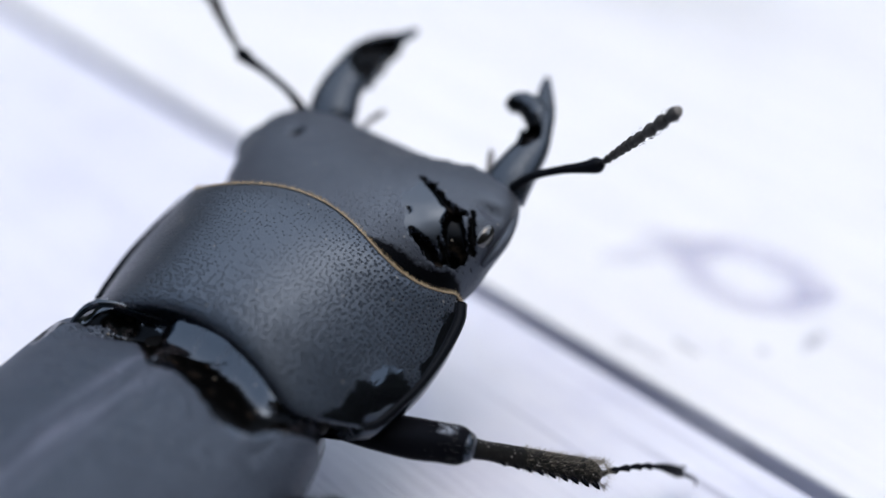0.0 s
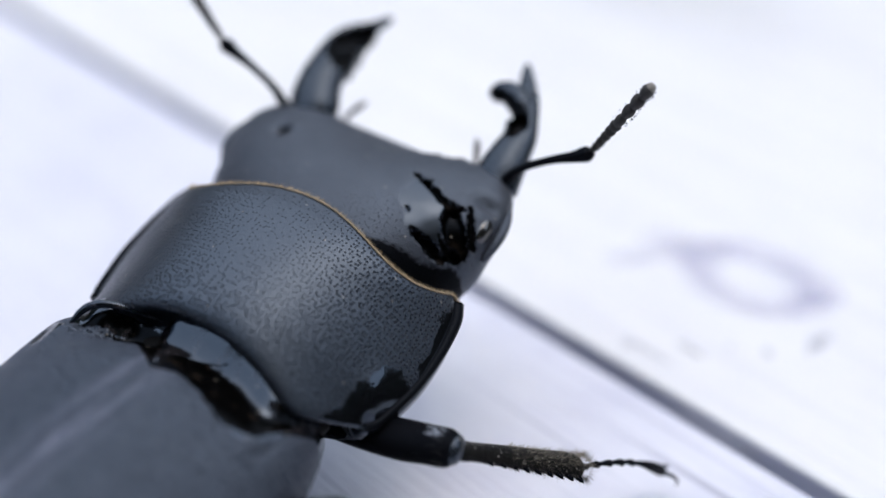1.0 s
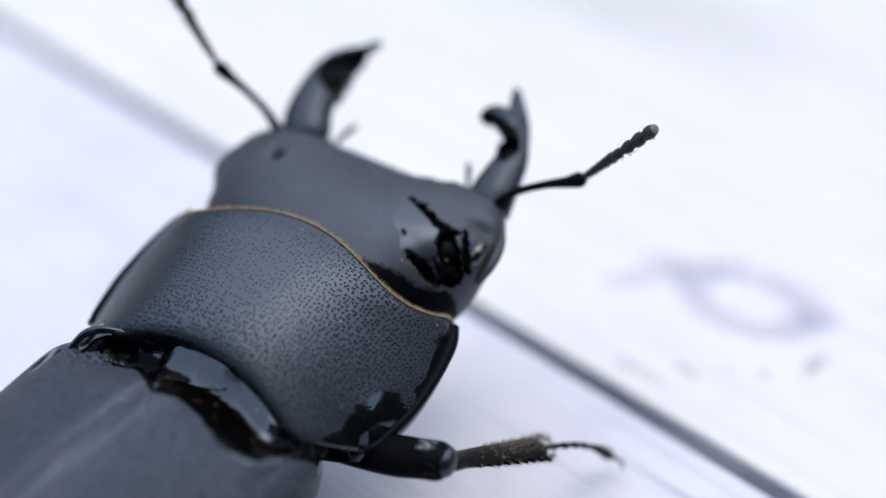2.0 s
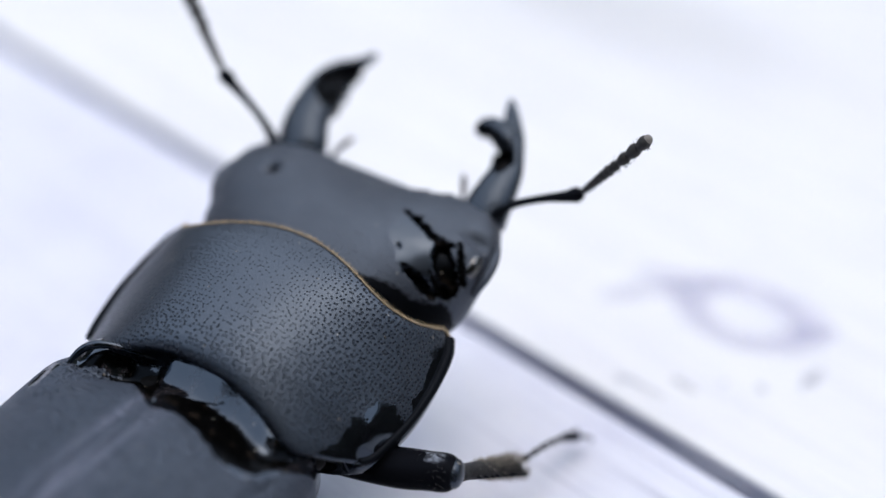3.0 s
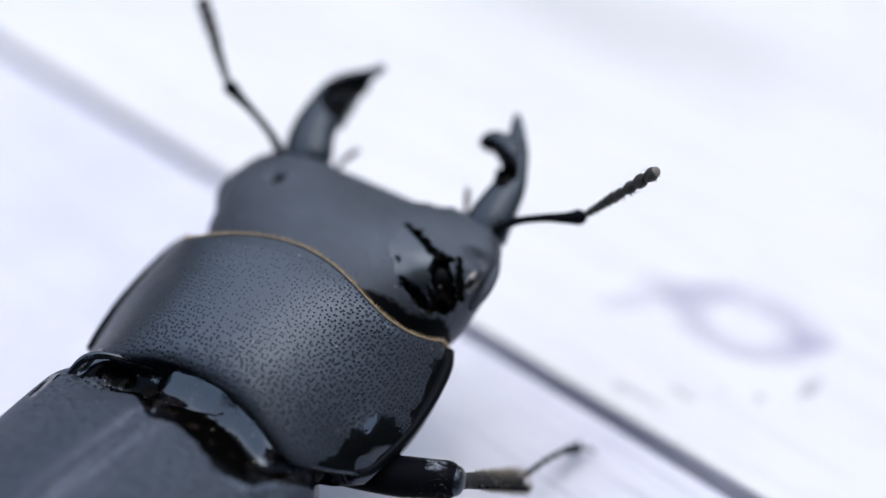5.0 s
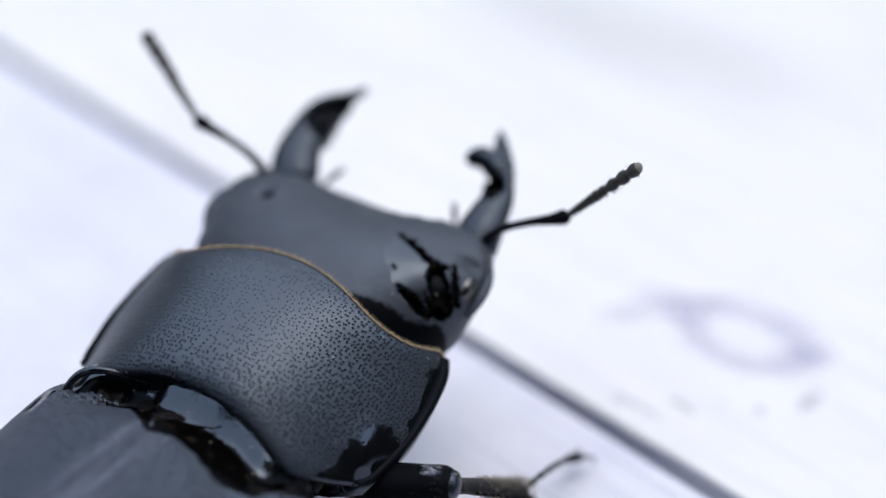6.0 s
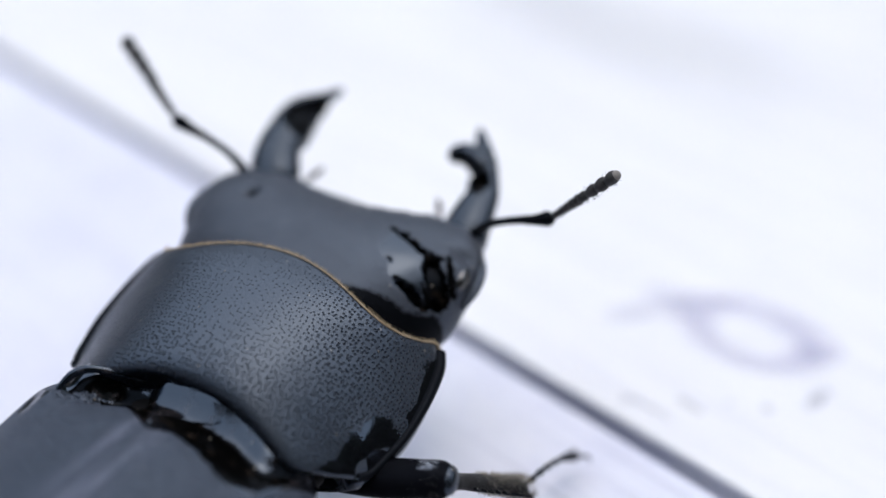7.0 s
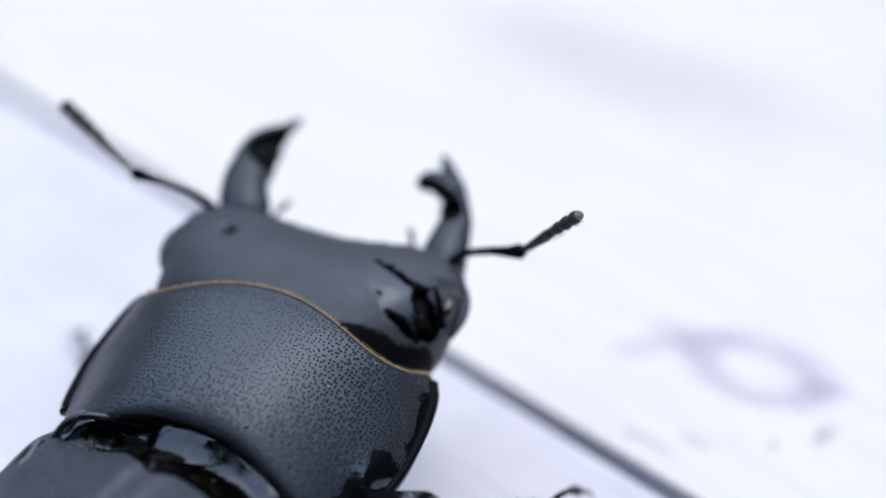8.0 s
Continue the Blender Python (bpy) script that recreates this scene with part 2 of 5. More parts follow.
def painted_board(name, streaky, low=(0.79, 0.78, 0.79), high=(0.83, 0.82, 0.815), stain=None, checks=False):
    n = Nodes(name)
    streak = n.noise(0.35, 5.0, 0.6, n.stretched(0.10, 1.6, 1.0))
    fine = n.noise(1.6, 4.0, 0.6, n.stretched(0.12, 2.6, 1.0))
    patch = n.noise(0.05, 4.0, 0.55)
    smudge = n.fit(n.noise(0.045, 5.0, 0.6, n.stretched(0.8, 1.6, 1.0)), 0.55, 0.75, 0.0, 0.35, True)
    base = n.mix(n.fit(patch, 0.35, 0.65), low, high)
    base = n.mix(n.fit(streak, 0.45, 0.68, 0.0, streaky), base, (0.56, 0.56, 0.68))
    base = n.mix(n.fit(fine, 0.55, 0.72, 0.0, streaky), base, (0.52, 0.52, 0.64))
    base = n.mix(smudge, base, (0.60, 0.60, 0.60))
    if checks:
        blot = n.fit(n.noise(0.20, 5.0, 0.62, n.stretched(0.8, 1.2, 1.0)), 0.48, 0.68, 0.0, 0.34)
        base = n.mix(blot, base, (0.54, 0.54, 0.68))
        # long drying checks in the paint beside the joint
        line = n.fit(n.noise(1.0, 3.0, 0.6, n.stretched(0.02, 1.1, 1.0)), 0.54, 0.62, 0.0, 0.75, True)
        band = n.math("MULTIPLY", n.fit(n.axis(1), -1.2, -2.2), n.fit(n.axis(1), -11.0, -6.0))
        base = n.mix(n.math("MULTIPLY", n.math("MULTIPLY", line, band), n.fit(n.axis(0), 2.0, 12.0)), base, (0.38, 0.38, 0.47))
    if stain is not None:
        gone = n.add("ShaderNodeVectorMath", operation="DISTANCE")
        n.join(n.stretched(0.45, 1.0, 0.0), gone.inputs[0])
        gone.inputs[1].default_value = (stain[0] * 0.45, stain[1], 0.0)
        away = n.math("ADD", gone.outputs["Value"], n.math("MULTIPLY", n.math("SUBTRACT", n.noise(0.18, 4.0), 0.5), 9.0))
        base = n.mix(n.fit(away, 13.0, 2.0, 0.0, 0.5, True), base, (0.52, 0.52, 0.53))
    n.set("Base Color", base)
    n.set("Roughness", n.fit(streak, 0.3, 0.7, 0.45, 0.62))
    n.set("Normal", n.bump(n.math("ADD", streak, fine), 0.12))
    return n.mat


MAT_BOARD = painted_board("white_painted_board", 0.34, stain=(-29.0, 47.0))
MAT_BOARD_WORN = painted_board("worn_white_board", 0.20, (0.70, 0.70, 0.80), (0.775, 0.775, 0.845), checks=True)
def soaked(name, color, dark, strength):
    """Faded ink or grime in the paint: thin where little has soaked in."""
    n = Nodes(name)
    n.set("Base Color", n.mix(n.noise(0.35, 4.0), dark, color))
    n.set("Roughness", 0.6)
    patchy = n.fit(n.noise(0.5, 4.0, 0.6), 0.3, 0.7, 0.55, 1.1)
    n.set("Alpha", n.math("MULTIPLY", n.math("MULTIPLY", n.stored("ink"), patchy), strength))
    return n.mat


MAT_INK = soaked("faded_violet_ink", (0.37, 0.35, 0.55), (0.48, 0.46, 0.66), 0.37)
MAT_INK_FAINT = soaked("faint_violet_ink", (0.42, 0.41, 0.58), (0.52, 0.51, 0.67), 0.30)
MAT_GRIME = simple("grey_grime", (0.48, 0.48, 0.52), (0.62, 0.62, 0.66), 0.8, 2.0)
MAT_SMEAR = soaked("faint_grime", (0.40, 0.40, 0.44), (0.52, 0.52, 0.56), 0.35)
MAT_BATTEN = simple("blue_grey_batten", (0.35, 0.355, 0.42), (0.23, 0.235, 0.28), 0.8, 0.5)
MAT_EDGE = simple("blue_grey_board_edge", (0.58, 0.585, 0.68), (0.42, 0.425, 0.50), 0.8, 0.6)
MAT_SOIL = simple("dark_lawn", (0.05, 0.07, 0.03), (0.02, 0.03, 0.012), 0.9, 0.02)
MAT_LEAVES = simple("dark_foliage", (0.05, 0.075, 0.03), (0.018, 0.03, 0.012), 0.6, 0.04)


# ---------------------------------------------------------------- building helpers
def part(name, bm, material, parent=None, label="", smooth=True, scale=MM):
    """One mesh object from a bmesh in millimetres."""
    bmesh.ops.recalc_face_normals(bm, faces=bm.faces)
    mesh = bpy.data.meshes.new(name)
    bmesh.ops.scale(bm, vec=(scale,) * 3, verts=bm.verts)
    bm.to_mesh(mesh)
    bm.free()
    if smooth:
        mesh.polygons.foreach_set("use_smooth", [True] * len(mesh.polygons))
    mesh.materials.append(material)
    ob = new(name, mesh)
    ob.parent = parent
    if label:
        tagged(ob, label)
    return ob


def store(ob, name, rule):
    """Keeps rule(x, y, z), from millimetres, on each point of the mesh."""
    spot = ob.data.attributes.new(name, "FLOAT", "POINT")
    spot.data.foreach_set("value", [rule(*(v.co / MM)) for v in ob.data.vertices])


def unmarked(x, y, z):
    return -9.0


def stroke_depth(x, y, rows):
    """How far inside a stroke along rows of (x, y, half width) a spot lies; negative outside."""
    best = -9.0
    for (ax, ay, aw), (bx, by, bw) in zip(rows, rows[1:]):
        dx, dy = bx - ax, by - ay
        t = min(1.0, max(0.0, ((x - ax) * dx + (y - ay) * dy) / (dx * dx + dy * dy)))
        best = max(best, aw + (bw - aw) * t - math.hypot(x - ax - dx * t, y - ay - dy * t))
    return best


def step(v, a, b):
    t = min(1.0, max(0.0, (v - a) / (b - a)))
    return t * t * (3.0 - 2.0 * t)


def loft(bm, rings, cap=True, closed=True):
    """Skin between rings of equally many points."""
    rows = [[bm.verts.new(p) for p in ring] for ring in rings]
    count = len(rows[0])
    for a, b in zip(rows, rows[1:]):
        for i in range(count if closed else count - 1):
            j = (i + 1) % count
            bm.faces.new((a[i], a[j], b[j], b[i]))
    if cap and closed:
        for row in (rows[0], rows[-1]):
            mid = bm.verts.new(sum((v.co for v in row), Vector()) / count)
            for i in range(count):
                bm.faces.new((row[i], row[(i + 1) % count], mid))
    return rows


def curve(points, t):
    """A smooth value through (t, value...) rows."""
    pts = points
    if t <= pts[0][0]:
        return np.array(pts[0][1:], float)
    if t >= pts[-1][0]:
        return np.array(pts[-1][1:], float)
    for i in range(len(pts) - 1):
        if pts[i][0] <= t <= pts[i + 1][0]:
            break
    p = [np.array(pts[max(0, min(len(pts) - 1, k))], float) for k in (i - 1, i, i + 1, i + 2)]
    h = p[2][0] - p[1][0]
    u = (t - p[1][0]) / h
    m1 = (p[2][1:] - p[0][1:]) / max(p[2][0] - p[0][0], 1e-6) * h
    m2 = (p[3][1:] - p[1][1:]) / max(p[3][0] - p[1][0], 1e-6) * h
    return ((2 * u**3 - 3 * u**2 + 1) * p[1][1:] + (u**3 - 2 * u**2 + u) * m1
            + (-2 * u**3 + 3 * u**2) * p[2][1:] + (u**3 - u**2) * m2)


def tube(bm, points, sides=12, steps=10, flat=1.0):
    """A limb along rows of (x, y, z, radius); flat squeezes it in height."""
    rows = [(i, *p) for i, p in enumerate(points)]
    total = steps * (len(points) - 1)
    path = [curve(rows, i / steps) for i in range(total + 1)]
    rings = []
    side = None
    for i, p in enumerate(path):
        a, b = path[max(0, i - 1)], path[min(total, i + 1)]
        way = Vector(b[:3] - a[:3]).normalized()
        if side is None:
            side = way.cross(Vector((0, 0, 1)))
            side = side.normalized() if side.length > 0.05 else Vector((1, 0, 0))
        side = (side - way * side.dot(way)).normalized()
        up = side.cross(way)
        r = max(p[3], 0.004)
        rings.append([Vector(p[:3]) + side * math.cos(q) * r + up * math.sin(q) * r * flat
                      for q in (2 * math.pi * k / sides for k in range(sides))])
    loft(bm, rings)
    return path


def ball(bm, centre, radii, seg=16, rows=10):
    m = Matrix.Translation(centre) @ Matrix.Diagonal((*radii, 1))
    bmesh.ops.create_uvsphere(bm, u_segments=seg, v_segments=rows, radius=1.0, matrix=m)


def link(a, b):
    """The pose of a limb that starts at a and points its +y axis to b (millimetres in the beetle's space)."""
    a, b = Vector(a), Vector(b)
    y = (b - a).normalized()
    x = y.cross(Vector((0, 0, 1))).normalized()
    z = x.cross(y)
    m = Matrix((x, y, z)).transposed().to_4x4()
    m.translation = a * MM
    return m


# ---------------------------------------------------------------- boards, lawn and unseen shrubs
GAP = radians(-42.94)          # the way in which the boards run
GAP_POINT = Vector((10.00, 13.14, 0))
# added bush that blocks the sky behind the viewer: direction, extra height, lean
SHADE_BUSH, SHADE_BUSH_HIGH, SHADE_BUSH_LEAN = radians(-80), 0.92, 0.34


def boards():
    """A floor of white painted boards that run along GAP; one joint passes under the beetle."""
    top = tagged(new("board_floor"), "white painted wooden boards with a narrow dark joint", "boards", kind="structure")
    along, width, thick, gap = 300.0, 95.0, 18.0, 1.15
    turn = Matrix.Translation(GAP_POINT * MM) @ Matrix.Rotation(GAP, 4, "Z")
    for i in range(-3, 3):
        low, high = i * (width + gap) + gap / 2, i * (width + gap) + gap / 2 + width
        # cross-section with eased upper edges, then drawn out along the board
        e = 0.15
        ease = [(low, -thick), (low, -e * 2.4), (low + e * 0.25, -e), (low + e * 0.8, -e * 0.25), (low + e * 2.0, 0)]
        far = [(low + high - y, z) for y, z in reversed(ease)]
        inner = [(low + width * k / 12, 0) for k in range(1, 12)]
        outline = ease + inner + far
        rings = [[Vector((x, y, z)) for y, z in outline] for x in np.linspace(-along, along, 9)]
        bm = bmesh.new()
        loft(bm, rings, cap=False)
        for ring in (0, 8):
            bm.verts.ensure_lookup_table()
            k = len(outline)
            bm.faces.new([bm.verts[ring * k + j] for j in range(k)])
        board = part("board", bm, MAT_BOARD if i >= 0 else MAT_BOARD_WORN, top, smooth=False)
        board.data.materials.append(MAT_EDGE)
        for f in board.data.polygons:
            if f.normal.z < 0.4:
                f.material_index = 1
        board.matrix_basis = turn
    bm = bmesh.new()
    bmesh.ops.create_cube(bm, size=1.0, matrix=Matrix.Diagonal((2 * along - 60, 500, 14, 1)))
    base = part("batten", bm, MAT_BATTEN, top, "dark blue-grey batten below the joints")
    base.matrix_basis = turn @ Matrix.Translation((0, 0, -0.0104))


def far_surroundings():
    bm = bmesh.new()
    bmesh.ops.create_grid(bm, x_segments=40, y_segments=40, size=200.0)
    lawn = part("ground", bm, MAT_SOIL, scale=1.0)
    lawn.location = (0, 0, -0.0185)
    tagged(lawn, "dark lawn on which the boards lie", "ground", kind="structure")
    # unseen leafy shrubs, added close round the boards to darken reflections, highest behind the beetle's head
    rng = random.Random(4)
    verts, faces = [], []

    def tall(a):
        return 0.27 - 0.09 * max(0.0, math.cos(a + 1.2)) + 0.24 * max(0.0, math.cos(a - 1.4)) ** 0.6 + 0.08 * max(0.0, math.cos(a + 1.6)) ** 2 + 0.13 * max(0.0, math.cos(a - 0.1)) ** 2

    def leaf(c, size):
        u = Vector((rng.uniform(-1, 1), rng.uniform(-1, 1), rng.uniform(-1, 1))).normalized()
        v = u.orthogonal().normalized()
        w = u.cross(v)
        k = len(verts)
        verts.extend([c + u * size, c + v * size * 0.6, c - u * size, c - v * size * 0.6, c + w * size * 0.25])
        faces.extend([(k, k + 1, k + 4), (k + 1, k + 2, k + 4), (k + 2, k + 3, k + 4), (k + 3, k, k + 4), (k, k + 3, k + 2, k + 1)])

    for i in range(30):
        a = 2 * math.pi * (i + rng.uniform(-0.3, 0.3)) / 30
        r = rng.uniform(0.84, 1.04)
        high = tall(a) * r / 0.86 * rng.uniform(0.88, 1.12)
        wide = rng.uniform(0.15, 0.20)
        # an unseen tall bush, added behind the viewer, darkens what faces that way
        over = step(math.cos(a - SHADE_BUSH), 0.55, 0.9)
        high += SHADE_BUSH_HIGH * over
        wide += 0.16 * over
        at = Vector((r * math.cos(a), r * math.sin(a), -0.02))
        lean = Vector((-math.cos(a), -math.sin(a), 0)) * SHADE_BUSH_LEAN * over
        bush = bmesh.new()
        bmesh.ops.create_icosphere(bush, subdivisions=3, radius=1.0)
        k = len(verts)
        for v in bush.verts:
            d = v.co
            lump = 0.84 + 0.12 * math.sin(7 * d.x + i) * math.sin(6 * d.z + 2 * i) * math.cos(5 * d.y)
            up = max(0.0, d.z * 0.55 + 0.45)
            verts.append(at + lean * up + Vector((d.x * wide * lump, d.y * wide * lump, up * high * lump)))
        for f in bush.faces:
            faces.append(tuple(k + v.index for v in f.verts))
        bush.free()
        for m in range(380):
            d = Vector((rng.gauss(0, 1), rng.gauss(0, 1), rng.gauss(0, 1))).normalized() * rng.uniform(0.84, 1.05)
            up = max(0.02, d.z * 0.55 + 0.45)
            leaf(at + lean * up + Vector((d.x * wide, d.y * wide, up * high)), rng.uniform(0.014, 0.034) * (1.0 + 1.2 * over))
    mesh = bpy.data.meshes.new("shrubs")
    mesh.from_pydata(verts, [], faces)
    mesh.materials.append(MAT_LEAVES)
    tagged(new("shrubs", mesh), "unseen dark green leafy shrubs added round the boards to darken reflections", "shrubs", kind="stuff")


def ribbon(bm, path, closed=False, z=0.02):
    """A flat stroke along rows of (x, y, half width), seven points across."""
    n = len(path)
    rows = []
    for i, (x, y, w) in enumerate(path):
        a = path[(i - 1) % n if closed else max(0, i - 1)]
        b = path[(i + 1) % n if closed else min(n - 1, i + 1)]
        way = Vector((b[0] - a[0], b[1] - a[1], 0)).normalized()
        off = Vector((-way.y, way.x, 0)) * w
        rows.append([bm.verts.new(Vector((x, y, z)) + off * k) for k in (-1, -0.66, -0.33, 0, 0.33, 0.66, 1)])
    for i in range(n if closed else n - 1):
        for k in range(6):
            bm.faces.new((rows[i][k], rows[(i + 1) % n][k], rows[(i + 1) % n][k + 1], rows[i][k + 1]))


def soak(ob, ends=False):
    """How densely the ink of a ribbon has soaked in: full along its middle, thin towards its edges."""
    count = len(ob.data.vertices) // 7
    dense = []
    for i in range(count):
        t = math.sin(math.pi * (0.03 + 0.94 * i / max(1, count - 1))) ** 0.6 if ends else 1.0
        dense.extend(t * k for k in (0.0, 0.45, 0.85, 1.0, 0.85, 0.45, 0.0))
    ob.data.attributes.new("ink", "FLOAT", "POINT").data.foreach_set("value", dense)
    return ob


def marks():
    """A hand-drawn ring with a tail, and specks of grime, on the far board."""
    bm = bmesh.new()
    cx, cy, ax, ay, bx, by = (23.76, 17.29, 3.72, -0.92, 0.10, 3.32)   # centre and half axes
    ring = []
    for i in range(72):
        a = 2 * math.pi * i / 72
        w = 1.20 + 0.55 * max(0.0, math.cos(a)) ** 2 + 0.45 * max(0.0, math.cos(a - 2.6)) ** 2 + 0.06 * math.sin(5 * a)
        k = 0.86 - 0.05 * max(0.0, math.cos(a)) + 0.03 * math.sin(3 * a + 1.0)
        ring.append((cx + k * (ax * math.cos(a) + bx * math.sin(a)), cy + k * (ay * math.cos(a) + by * math.sin(a)), w))
    ribbon(bm, ring, True)
    ink = soak(part("ink_ring", bm, MAT_INK, smooth=False))
    tagged(ink, "faded violet ink ring drawn on a white board", "ink mark")
    def stroke(points, width, z):
        bm = bmesh.new()
        rows = [(i, *p) for i, p in enumerate(points)]
        ribbon(bm, [(*curve(rows, t), width * (1.0 - 0.5 * t / (len(points) - 1))) for t in np.linspace(0, len(points) - 1, 18)], z=z)
        tagged(soak(part("ink_stroke", bm, MAT_INK_FAINT, smooth=False), True), "faint violet pen stroke beside the ink ring", "ink mark", "pen strokes")

    stroke([(22.6, 19.4), (20.80, 20.3), (19.20, 20.9), (17.8, 21.1)], 1.7, 0.03)
    stroke([(21.0, 19.6), (19.0, 19.3), (17.2, 18.6), (15.4, 17.7)], 1.7, 0.034)
    stroke([(25.8, 15.9), (27.1, 15.8), (28.7, 16.2)], 1.3, 0.038)

    def smear(a, b, width, z):
        bm = bmesh.new()
        ribbon(bm, [(a[0] + (b[0] - a[0]) * t, a[1] + (b[1] - a[1]) * t, width * math.sin(math.pi * (0.08 + 0.84 * t)) * (1 + 0.3 * math.sin(9 * t))) for t in np.linspace(0, 1, 14)], z=z)
        tagged(soak(part("grime_smear", bm, MAT_SMEAR, smooth=False), True), "faint grey grime smear along a white board", "smear", "smears on the board")

    smear((15.76, 10.90), (18.30, 8.83), 0.35, 0.02)
    smear((18.69, 10.86), (19.94, 9.48), 0.45, 0.02)
    smear((26.9, 12.6), (25.6, 10.9), 0.5, 0.024)
    smear((17.5, 6.0), (21.5, 2.2), 0.30, 0.02)
    rng = random.Random(9)
    for x, y, r in ((25.91, 11.43, 0.55), (25.45, 10.79, 0.35), (23.21, 10.34, 0.4), (16.04, 10.16, 0.3), (21.39, 10.60, 0.22)):
        bm = bmesh.new()
        pts = []
        for k in range(16):
            a = 2 * math.pi * k / 16
            q = r * rng.uniform(0.65, 1.15)
            pts.append(bm.verts.new((x + q * math.cos(a) * 0.8, y + q * math.sin(a) * 1.1, 0.02)))
        bm.faces.new(pts)
        tagged(part("grime_speck", bm, MAT_GRIME, smooth=False), "small grey grime speck on a white board", "speck", "specks on the board")


boards()
far_surroundings()
marks()

# ---------------------------------------------------------------- the beetle
beetle = tagged(new("stag_beetle"), "black stag beetle with open forked jaws standing on white boards", "beetle")

# planform and height of the pronotum along its length: y, half width, height of the dome, height of the margin, squareness of the dome
PRO = [(-4.7, 6.42, 3.20, -0.42, 2.5), (-4.3, 6.5, 3.42, -0.46, 2.45), (-3.5, 6.62, 3.72, -0.58, 2.4), (-3.1, 6.70, 3.82, -0.64, 2.4), (-2.4, 6.86, 3.95, -0.70, 2.4), (-0.5, 7.22, 4.02, -0.70, 2.4),
       (1.2, 7.25, 3.85, -0.62, 2.7), (2.4, 7.12, 3.55, -0.50, 3.3), (3.0, 6.97, 3.3, -0.40, 3.8), (3.4, 6.75, 3.1, -0.30, 4.1)]
PRO_FRONT, PRO_BACK = 3.4, -4.7


def front_bend(x):
    """The deeply waved front margin: its shift in y at x."""
    u = min(abs(x) / 6.0, 1.08) ** 2
    return -3.16 * u + 1.32 * u * u + 1.28 * u**3


def pro_point(y, s):
    """A point of the pronotum's upper side; s runs from -1 (left margin) to 1."""
    hw, h, zm, square = curve(PRO, y)
    u = math.sin(s * math.pi / 2)
    x = hw * u
    z = zm + h * max(1.0 - abs(u) ** square, 0.0)
    z += 0.46 * math.exp(-((x - 6.5) ** 2 / 0.35 + (y + 2.2) ** 2 / 1.2)) * (1.0 - abs(u) ** 10)
    front = max(0.0, (y + 0.4) / 3.8) ** 1.6
    back = max(0.0, (-y - 2.3) / 2.4) ** 1.5
    return Vector((x, y + front * front_bend(x) + back * (1.0 * max(0.0, 1.0 - (x / 4.9) ** 2) + 1.5 * (max(0.0, abs(x) - 4.5) / 1.9) ** 1.4), z))


